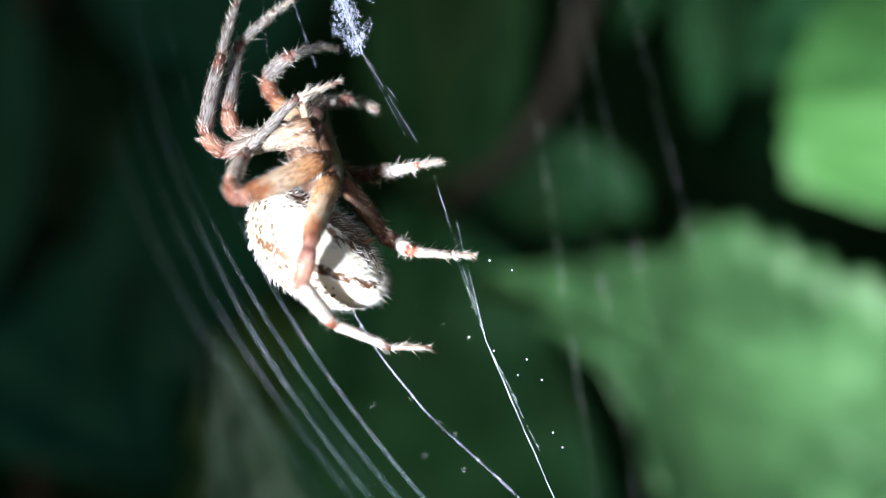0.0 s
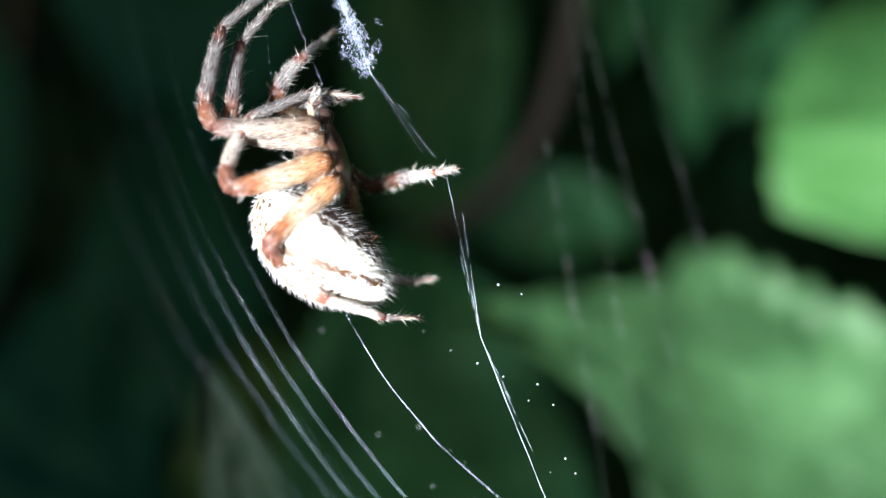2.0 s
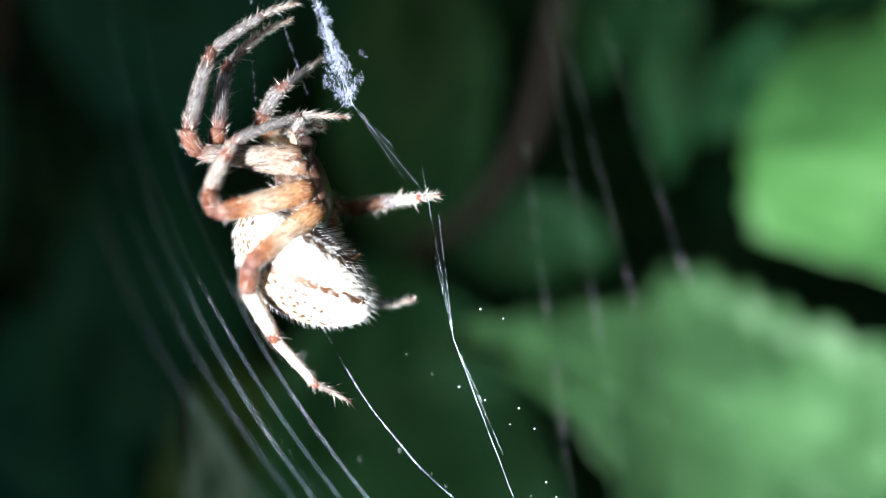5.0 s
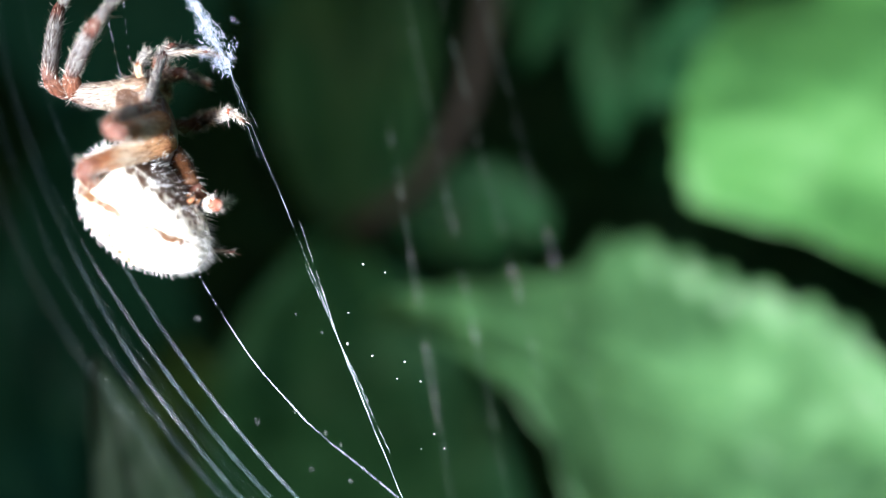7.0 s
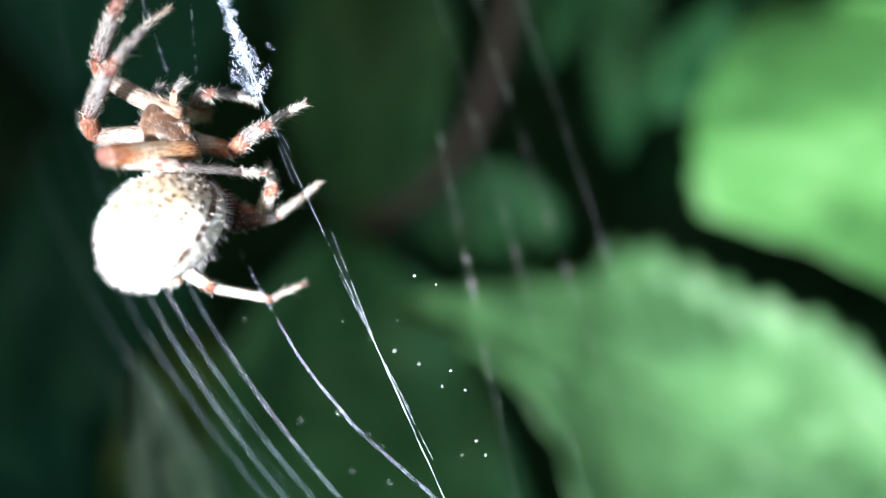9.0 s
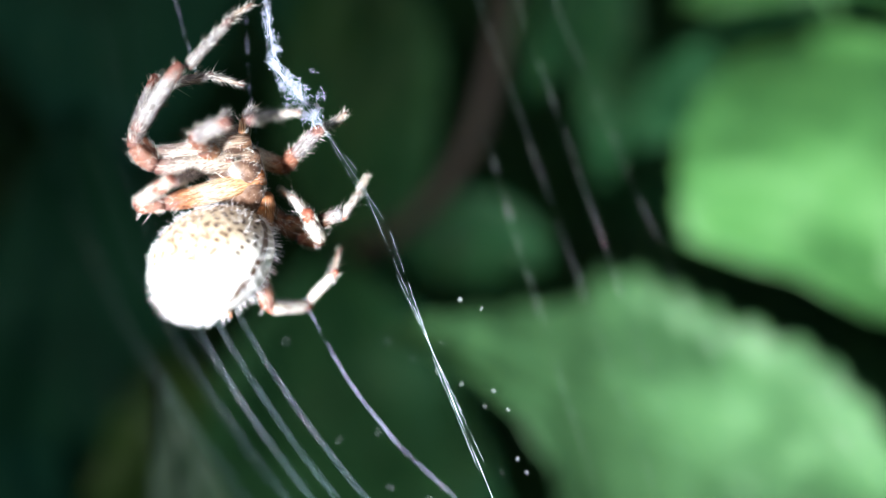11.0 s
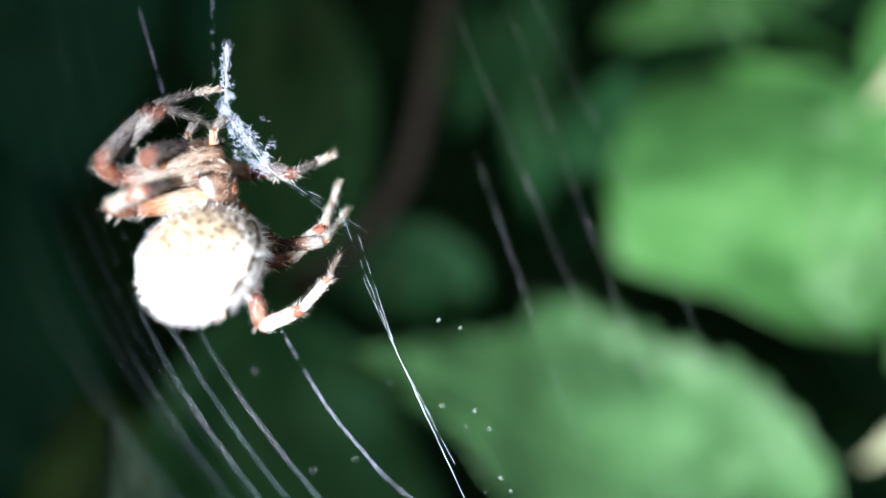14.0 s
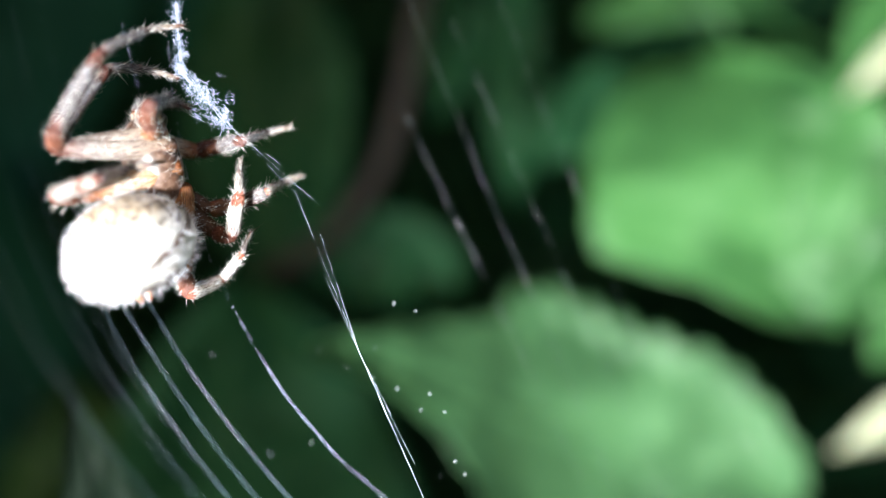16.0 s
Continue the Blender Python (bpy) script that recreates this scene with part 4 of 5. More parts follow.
    walk(lower_thread, [
        (0.0, pose(0.00203, 0.06347, 0.49081, 0, -24.3, 0)),
        (0.5, pose(0.00109, 0.06385, 0.49204, 0, -22.3, 0)),
        (1.0, pose(0.00145, 0.06407, 0.49166, 0, -21.9, 0)),
        (1.5, pose(0.00127, 0.06393, 0.49237, 0, -21.3, 0)),
        (2.0, pose(0.00095, 0.06376, 0.49286, 0, -21.9, 0)),
        (2.5, pose(0.00082, 0.06379, 0.49296, 0, -22.0, 0)),
        (3.0, pose(0.00018, 0.06370, 0.49460, 0, -21.3, 0)),
        (5.5, pose(0.00035, 0.06319, 0.49443, 0, -21.0, 0)),
        (6.0, pose(0.00068, 0.06329, 0.49330, 0, -20.7, 0)),
        (6.5, pose(0.00066, 0.06315, 0.49296, 0, -20.6, 0)),
        (7.0, pose(0.00028, 0.06330, 0.49127, 0, -20.3, 0)),
        (7.5, pose(-0.00013, 0.06335, 0.49142, 0, -21.2, 0)),
        (8.0, pose(-0.00074, 0.06267, 0.49254, 0, -20.1, 0)),
        (8.5, pose(-0.00044, 0.06154, 0.49255, 0, -23.9, 0)),
        (9.0, pose(-0.00039, 0.06095, 0.49150, 0, -24.7, 0)),
        (11.5, pose(-0.00014, 0.05795, 0.49422, 0, -23.5, 0)),
        (12.0, pose(-0.00063, 0.05830, 0.49486, 0, -26.0, 0)),
        (12.5, pose(-0.00059, 0.05993, 0.49454, 0, -24.3, 0)),
        (13.0, pose(-0.00265, 0.06099, 0.49792, 0, -25.1, 0)),
        (13.5, pose(-0.00185, 0.05937, 0.49565, 0, -26.0, 0)),
        (14.0, pose(-0.00148, 0.05874, 0.49449, 0, -24.6, 0)),
        (14.5, pose(-0.00086, 0.05827, 0.49364, 0, -23.5, 0)),
        (15.0, pose(-0.00073, 0.05795, 0.49267, 0, -23.4, 0)),
        (15.5, pose(-0.00070, 0.05846, 0.49297, 0, -23.9, 0)),
        (16.0, pose(-0.00080, 0.05846, 0.49331, 0, -23.7, 0)),
    ])
    walk(upper_thread, [
        (0.0, pose(0.00203, 0.06347, 0.49081, 0, -18.3, 0)),
        (0.5, pose(0.00109, 0.06385, 0.49204, 0, -15.4, 0)),
        (1.0, pose(0.00145, 0.06407, 0.49166, 0, -14.5, 0)),
        (1.5, pose(0.00127, 0.06393, 0.49237, 0, -13.4, 0)),
        (2.0, pose(0.00095, 0.06376, 0.49286, 0, -12.0, 0)),
        (2.5, pose(0.00082, 0.06379, 0.49296, 0, -12.0, 0)),
        (3.0, pose(0.00018, 0.06370, 0.49460, 0, -10.4, 0)),
        (5.5, pose(0.00035, 0.06319, 0.49443, 0, -10.9, 0)),
        (6.0, pose(0.00068, 0.06329, 0.49330, 0, -12.8, 0)),
        (6.5, pose(0.00066, 0.06315, 0.49296, 0, -12.2, 0)),
        (7.0, pose(0.00028, 0.06330, 0.49127, 0, -20.1, 0)),
        (7.5, pose(-0.00013, 0.06335, 0.49142, 0, -21.6, 0)),
        (8.0, pose(-0.00074, 0.06267, 0.49254, 0, -19.4, 0)),
        (8.5, pose(-0.00044, 0.06154, 0.49255, 0, -21.1, 0)),
        (9.0, pose(-0.00039, 0.06095, 0.49150, 0, -25.4, 0)),
        (11.5, pose(-0.00014, 0.05795, 0.49422, 0, -23.1, 0)),
        (12.0, pose(-0.00063, 0.05830, 0.49486, 0, -18.7, 0)),
        (12.5, pose(-0.00059, 0.05993, 0.49454, 0, -20.8, 0)),
        (13.0, pose(-0.00265, 0.06099, 0.49792, 0, -15.4, 0)),
        (13.5, pose(-0.00185, 0.05937, 0.49565, 0, -20.1, 0)),
        (14.0, pose(-0.00148, 0.05874, 0.49449, 0, -21.3, 0)),
        (14.5, pose(-0.00086, 0.05827, 0.49364, 0, -19.9, 0)),
        (15.0, pose(-0.00073, 0.05795, 0.49267, 0, -20.7, 0)),
        (15.5, pose(-0.00070, 0.05846, 0.49297, 0, -20.1, 0)),
        (16.0, pose(-0.00080, 0.05846, 0.49331, 0, -21.5, 0)),
    ])
    walk(link_thread, [
        (0.0, pose(-0.00739, 0.06377, 0.51165, 0, 147.4, 0)),
        (0.5, pose(-0.00761, 0.06415, 0.51155, 0, 143.8, 0)),
        (1.0, pose(-0.00740, 0.06437, 0.51198, 0, 142.7, 0)),
        (1.5, pose(-0.00721, 0.06423, 0.51211, 0, 143.2, 0)),
        (2.0, pose(-0.00717, 0.06406, 0.51206, 0, 142.6, 0)),
        (2.5, pose(-0.00733, 0.06409, 0.51202, 0, 142.2, 0)),
        (3.0, pose(-0.00736, 0.06400, 0.51182, 0, 141.2, 0)),
        (5.5, pose(-0.00730, 0.06349, 0.51146, 0, 140.3, 0)),
        (6.0, pose(-0.00742, 0.06359, 0.51095, 0, 138.7, 0)),
        (6.5, pose(-0.00742, 0.06345, 0.51135, 0, 140.4, 0)),
        (7.0, pose(-0.00704, 0.06360, 0.51080, 0, 159.6, 0)),
        (7.5, pose(-0.00752, 0.06365, 0.50978, 0, 158.2, 0)),
        (8.0, pose(-0.00691, 0.06297, 0.50955, 0, 160.2, 0)),
        (8.5, pose(-0.00706, 0.06184, 0.50927, 0, 158.5, 0)),
        (9.0, pose(-0.00904, 0.06125, 0.50957, 0, 154.5, 0)),
        (11.5, pose(-0.00843, 0.05825, 0.50964, 0, 138.0, 0)),
        (12.0, pose(-0.00824, 0.05860, 0.50948, 0, 130.5, 0)),
        (12.5, pose(-0.00884, 0.06023, 0.50951, 0, 135.1, 0)),
        (13.0, pose(-0.00926, 0.06129, 0.50913, 0, 131.2, 0)),
        (13.5, pose(-0.01157, 0.05967, 0.50951, 0, 123.9, 0)),
        (14.0, pose(-0.01059, 0.05904, 0.50778, 0, 122.6, 0)),
        (14.5, pose(-0.01027, 0.05857, 0.50793, 0, 118.7, 0)),
        (15.0, pose(-0.01052, 0.05825, 0.50878, 0, 124.8, 0)),
        (15.5, pose(-0.00997, 0.05876, 0.50924, 0, 126.5, 0)),
        (16.0, pose(-0.00998, 0.05876, 0.50952, 0, 131.5, 0)),
    ])
    walk(near_threads[0], [
        (0.0, pose(0.00633, 0.05227, 0.49795, 0, -10.3, 0)),
        (0.5, pose(0.00625, 0.05265, 0.49790, 0, -10.3, 0)),
        (1.0, pose(0.00623, 0.05287, 0.49784, 0, -10.3, 0)),
        (1.5, pose(0.00621, 0.05273, 0.49785, 0, -10.3, 0)),
        (2.0, pose(0.00613, 0.05256, 0.49805, 0, -9.9, 0)),
        (2.5, pose(0.00609, 0.05259, 0.49824, 0, -9.6, 0)),
        (3.0, pose(0.00596, 0.05250, 0.49849, 0, -9.3, 0)),
        (5.5, pose(0.00556, 0.05199, 0.49944, 0, -7.6, 0)),
        (6.0, pose(0.00582, 0.05209, 0.49919, 0, -8.2, 0)),
        (6.5, pose(0.00600, 0.05195, 0.49901, 0, -8.8, 0)),
        (7.0, pose(0.00596, 0.05210, 0.49695, 0, -8.0, 0)),
        (7.5, pose(0.00582, 0.05215, 0.49716, 0, -9.2, 0)),
        (8.0, pose(0.00577, 0.05147, 0.49744, 0, -10.4, 0)),
        (8.5, pose(0.00574, 0.05034, 0.49781, 0, -11.5, 0)),
        (9.0, pose(0.00544, 0.04975, 0.49814, 0, -12.7, 0)),
        (11.5, pose(0.00489, 0.04675, 0.49895, 0, -19.9, 0)),
        (12.0, pose(0.00442, 0.04710, 0.50223, 0, -20.6, 0)),
        (12.5, pose(0.00636, 0.04873, 0.49904, 0, -20.0, 0)),
        (13.0, pose(0.00609, 0.04979, 0.49906, 0, -19.8, 0)),
        (13.5, pose(0.00567, 0.04817, 0.49898, 0, -19.6, 0)),
        (14.0, pose(0.00519, 0.04754, 0.49886, 0, -19.4, 0)),
        (14.5, pose(0.00526, 0.04707, 0.49871, 0, -19.1, 0)),
        (15.0, pose(0.00501, 0.04675, 0.49950, 0, -21.4, 0)),
        (15.5, pose(0.00501, 0.04726, 0.50032, 0, -23.7, 0)),
        (16.0, pose(0.00462, 0.04726, 0.50131, 0, -26.0, 0)),
    ])
    walk(near_threads[1], [
        (0.0, pose(0.00806, 0.05177, 0.50152, 0, -9.6, 0)),
        (0.5, pose(0.00799, 0.05215, 0.50149, 0, -9.6, 0)),
        (1.0, pose(0.00799, 0.05237, 0.50146, 0, -9.6, 0)),
        (1.5, pose(0.00796, 0.05223, 0.50145, 0, -9.6, 0)),
        (2.0, pose(0.00793, 0.05206, 0.50160, 0, -9.7, 0)),
        (2.5, pose(0.00794, 0.05209, 0.50173, 0, -9.7, 0)),
        (3.0, pose(0.00787, 0.05200, 0.50191, 0, -9.8, 0)),
        (5.5, pose(0.00771, 0.05149, 0.50258, 0, -10.1, 0)),
        (6.0, pose(0.00804, 0.05159, 0.50123, 0, -10.1, 0)),
        (6.5, pose(0.00829, 0.05145, 0.49993, 0, -10.2, 0)),
        (7.0, pose(0.00848, 0.05160, 0.49858, 0, -10.2, 0)),
        (7.5, pose(0.00798, 0.05165, 0.49998, 0, -12.1, 0)),
        (8.0, pose(0.00754, 0.05097, 0.50140, 0, -14.1, 0)),
        (8.5, pose(0.00713, 0.04984, 0.50286, 0, -16.0, 0)),
        (9.0, pose(0.00647, 0.04925, 0.50428, 0, -17.9, 0)),
        (11.5, pose(0.00584, 0.04625, 0.50408, 0, -22.2, 0)),
        (12.0, pose(0.00620, 0.04660, 0.50411, 0, -23.1, 0)),
        (12.5, pose(0.00682, 0.04823, 0.50409, 0, -23.0, 0)),
        (13.0, pose(0.00674, 0.04929, 0.50411, 0, -22.9, 0)),
        (13.5, pose(0.00645, 0.04767, 0.50381, 0, -22.9, 0)),
        (14.0, pose(0.00613, 0.04704, 0.50356, 0, -22.8, 0)),
        (14.5, pose(0.00632, 0.04657, 0.50330, 0, -22.7, 0)),
        (15.0, pose(0.00623, 0.04625, 0.50332, 0, -22.8, 0)),
        (15.5, pose(0.00639, 0.04676, 0.50341, 0, -22.9, 0)),
        (16.0, pose(0.00617, 0.04676, 0.50365, 0, -23.0, 0)),
    ])
    walk(near_threads[2], [
        (0.0, pose(0.00931, 0.05127, 0.50372, 0, -14.6, 0)),
        (0.5, pose(0.00927, 0.05165, 0.50371, 0, -14.6, 0)),
        (1.0, pose(0.00927, 0.05187, 0.50369, 0, -14.6, 0)),
        (1.5, pose(0.00924, 0.05173, 0.50368, 0, -14.6, 0)),
        (2.0, pose(0.00922, 0.05156, 0.50378, 0, -14.6, 0)),
        (2.5, pose(0.00923, 0.05159, 0.50389, 0, -14.7, 0)),
        (3.0, pose(0.00917, 0.05150, 0.50403, 0, -14.7, 0)),
        (5.5, pose(0.00902, 0.05099, 0.50452, 0, -15.0, 0)),
        (6.0, pose(0.00957, 0.05109, 0.50354, 0, -14.4, 0)),
        (6.5, pose(0.01005, 0.05095, 0.50260, 0, -13.8, 0)),
        (7.0, pose(0.01048, 0.05110, 0.50163, 0, -13.2, 0)),
        (7.5, pose(0.01027, 0.05115, 0.50191, 0, -14.7, 0)),
        (8.0, pose(0.01008, 0.05047, 0.50218, 0, -16.3, 0)),
        (8.5, pose(0.00988, 0.04934, 0.50251, 0, -17.9, 0)),
        (9.0, pose(0.00947, 0.04875, 0.50284, 0, -19.5, 0)),
        (11.5, pose(0.00786, 0.04575, 0.50472, 0, -21.6, 0)),
        (12.0, pose(0.00805, 0.04610, 0.50515, 0, -22.0, 0)),
        (12.5, pose(0.00885, 0.04773, 0.50497, 0, -21.5, 0)),
        (13.0, pose(0.00896, 0.04879, 0.50482, 0, -21.0, 0)),
        (13.5, pose(0.00873, 0.04717, 0.50432, 0, -20.5, 0)),
        (14.0, pose(0.00851, 0.04654, 0.50388, 0, -20.0, 0)),
        (14.5, pose(0.00881, 0.04607, 0.50345, 0, -19.6, 0)),
        (15.0, pose(0.00865, 0.04575, 0.50330, 0, -21.2, 0)),
        (15.5, pose(0.00880, 0.04626, 0.50324, 0, -22.8, 0)),
        (16.0, pose(0.00855, 0.04626, 0.50331, 0, -24.4, 0)),
    ])
    walk(near_threads[3], [
        (0.0, pose(0.01193, 0.05077, 0.50507, 0, -16.0, 0)),
        (0.5, pose(0.01192, 0.05115, 0.50507, 0, -16.0, 0)),
        (1.0, pose(0.01195, 0.05137, 0.50507, 0, -16.0, 0)),
        (1.5, pose(0.01191, 0.05123, 0.50505, 0, -16.0, 0)),
        (2.0, pose(0.01189, 0.05106, 0.50501, 0, -16.3, 0)),
        (2.5, pose(0.01193, 0.05109, 0.50499, 0, -16.6, 0)),
        (3.0, pose(0.01189, 0.05100, 0.50499, 0, -17.0, 0)),
        (5.5, pose(0.01182, 0.05049, 0.50481, 0, -18.7, 0)),
        (6.0, pose(0.01210, 0.05059, 0.50431, 0, -17.3, 0)),
        (6.5, pose(0.01232, 0.05045, 0.50383, 0, -15.8, 0)),
        (7.0, pose(0.01250, 0.05060, 0.50333, 0, -14.4, 0)),
        (7.5, pose(0.01232, 0.05065, 0.50357, 0, -15.8, 0)),
        (8.0, pose(0.01212, 0.04997, 0.50378, 0, -17.3, 0)),
        (8.5, pose(0.01188, 0.04884, 0.50402, 0, -18.7, 0)),
        (9.0, pose(0.01148, 0.04825, 0.50429, 0, -20.1, 0)),
        (11.5, pose(0.00877, 0.04525, 0.50954, 0, -27.1, 0)),
        (12.0, pose(0.00875, 0.04560, 0.51069, 0, -28.5, 0)),
        (12.5, pose(0.00932, 0.04723, 0.51103, 0, -28.0, 0)),
        (13.0, pose(0.00924, 0.04829, 0.51134, 0, -27.4, 0)),
        (13.5, pose(0.00877, 0.04667, 0.51099, 0, -26.8, 0)),
        (14.0, pose(0.00834, 0.04604, 0.51083, 0, -26.3, 0)),
        (14.5, pose(0.00841, 0.04557, 0.51067, 0, -25.7, 0)),
        (15.0, pose(0.00849, 0.04525, 0.51014, 0, -24.7, 0)),
        (15.5, pose(0.00888, 0.04576, 0.50978, 0, -23.6, 0)),
        (16.0, pose(0.00888, 0.04576, 0.50950, 0, -22.6, 0)),
    ])
    walk(drag_thread, [
        (0.0, pose(-0.01300, 0.06600, 0.51590, 0, -20.2, 0)),
        (2.5, pose(-0.01290, 0.06600, 0.51670, 0, -21.6, 0)),
        (5.5, pose(-0.01270, 0.06600, 0.51780, 0, -17.9, 0)),
        (7.0, pose(-0.01630, 0.06600, 0.51460, 0, -10.6, 0)),
        (8.5, pose(-0.01770, 0.06600, 0.51800, 0, -15.9, 0)),
        (9.0, pose(-0.01820, 0.06600, 0.51530, 0, -19.3, 0)),
        (11.5, pose(-0.02080, 0.06600, 0.51960, 0, -16.4, 0)),
        (12.5, pose(-0.01980, 0.06600, 0.51890, 0, -18.9, 0)),
        (13.0, pose(-0.01920, 0.06600, 0.51850, 0, -15.5, 0)),
        (14.0, pose(-0.02000, 0.06600, 0.51840, 0, -15.8, 0)),
        (16.0, pose(-0.01790, 0.06600, 0.51550, 0, -14.6, 0)),
    ])
    walk(glint_thread, [
        (0.0, pose(0.00203, 0.06317, 0.49081, 0, -24.3, 0)),
        (0.5, pose(0.00109, 0.06355, 0.49204, 0, -22.3, 0)),
        (1.0, pose(0.00145, 0.06377, 0.49166, 0, -21.9, 0)),
        (1.5, pose(0.00127, 0.06363, 0.49237, 0, -21.3, 0)),
        (2.0, pose(0.00095, 0.06346, 0.49286, 0, -21.9, 0)),
        (2.5, pose(0.00082, 0.06349, 0.49296, 0, -22.0, 0)),
        (3.0, pose(0.00018, 0.06340, 0.49460, 0, -21.3, 0)),
        (5.5, pose(0.00035, 0.06289, 0.49443, 0, -21.0, 0)),
        (6.0, pose(0.00068, 0.06299, 0.49330, 0, -20.7, 0)),
        (6.5, pose(0.00066, 0.06285, 0.49296, 0, -20.6, 0)),
        (7.0, pose(0.00028, 0.06300, 0.49127, 0, -20.3, 0)),
        (7.5, pose(-0.00013, 0.06305, 0.49142, 0, -21.2, 0)),
        (8.0, pose(-0.00074, 0.06237, 0.49254, 0, -20.1, 0)),
        (8.5, pose(-0.00044, 0.06124, 0.49255, 0, -23.9, 0)),
        (9.0, pose(-0.00039, 0.06065, 0.49150, 0, -24.7, 0)),
        (11.5, pose(-0.00014, 0.05765, 0.49422, 0, -23.5, 0)),
        (12.0, pose(-0.00623, 0.05800, 0.49870, 0, -59.5, 0)),
        (12.5, pose(-0.00059, 0.05963, 0.49454, 0, -24.3, 0)),
        (13.0, pose(-0.00265, 0.06069, 0.49792, 0, -25.1, 0)),
        (13.5, pose(-0.00185, 0.05907, 0.49565, 0, -26.0, 0)),
        (14.0, pose(-0.00148, 0.05844, 0.49449, 0, -24.6, 0)),
        (14.5, pose(-0.00087, 0.05797, 0.49365, 0, -23.5, 0)),
        (15.0, pose(-0.00073, 0.05765, 0.49267, 0, -23.4, 0)),
        (15.5, pose(-0.00070, 0.05816, 0.49298, 0, -23.9, 0)),
        (16.0, pose(-0.00080, 0.05816, 0.49331, 0, -23.7, 0)),
    ])
    walk(spider, [
        (0.0, pose(-0.01050, 0.06350, 0.50385, 107.5, -0.0, -90.0)),
        (0.5, pose(-0.01065, 0.06350, 0.50472, 107.5, -0.0, -90.0)),
        (1.0, pose(-0.01045, 0.06350, 0.50554, 107.5, -0.0, -90.0)),
        (1.5, pose(-0.01039, 0.06350, 0.50561, 107.5, -0.0, -90.0)),
        (2.0, pose(-0.01038, 0.06350, 0.50568, 107.5, -0.0, -90.0)),
        (2.5, pose(-0.01047, 0.06350, 0.50564, 107.5, -0.0, -90.0)),
        (3.0, pose(-0.01052, 0.06350, 0.50562, 107.5, -0.0, -90.0)),
        (5.5, pose(-0.01056, 0.06350, 0.50540, 107.5, -0.0, -90.0)),
        (6.0, pose(-0.01079, 0.06350, 0.50558, 107.5, -0.0, -90.0)),
        (6.5, pose(-0.01082, 0.06350, 0.50578, 107.5, -0.0, -90.0)),
        (7.0, pose(-0.01284, 0.06338, 0.50727, 107.5, -0.0, -68.0)),
        (7.5, pose(-0.01421, 0.06325, 0.50704, 107.5, -0.0, -58.0)),
        (8.0, pose(-0.01474, 0.06313, 0.50879, 107.5, -0.0, -48.0)),
        (8.5, pose(-0.01415, 0.06300, 0.50715, 107.5, -0.0, -45.0)),
        (9.0, pose(-0.01548, 0.06200, 0.50583, 107.5, -0.0, -45.0)),
        (11.5, pose(-0.01434, 0.06000, 0.50576, 107.5, -0.0, -45.0)),
        (12.0, pose(-0.01421, 0.06000, 0.50566, 107.5, -0.0, -45.3)),
        (12.5, pose(-0.01446, 0.06000, 0.50663, 107.5, -0.0, -45.7)),
        (13.0, pose(-0.01476, 0.06000, 0.50691, 107.5, -0.0, -46.0)),
        (13.5, pose(-0.01493, 0.06000, 0.50786, 107.5, -0.0, -46.3)),
        (14.0, pose(-0.01481, 0.06000, 0.50664, 107.5, -0.0, -46.7)),
        (14.5, pose(-0.01449, 0.06000, 0.50688, 107.5, -0.0, -47.0)),
        (15.0, pose(-0.01549, 0.06000, 0.50706, 107.5, -0.0, -47.3)),
        (15.5, pose(-0.01524, 0.06000, 0.50804, 107.5, -0.0, -47.7)),
        (16.0, pose(-0.01525, 0.06000, 0.50678, 107.5, -0.0, -48.0)),
    ])
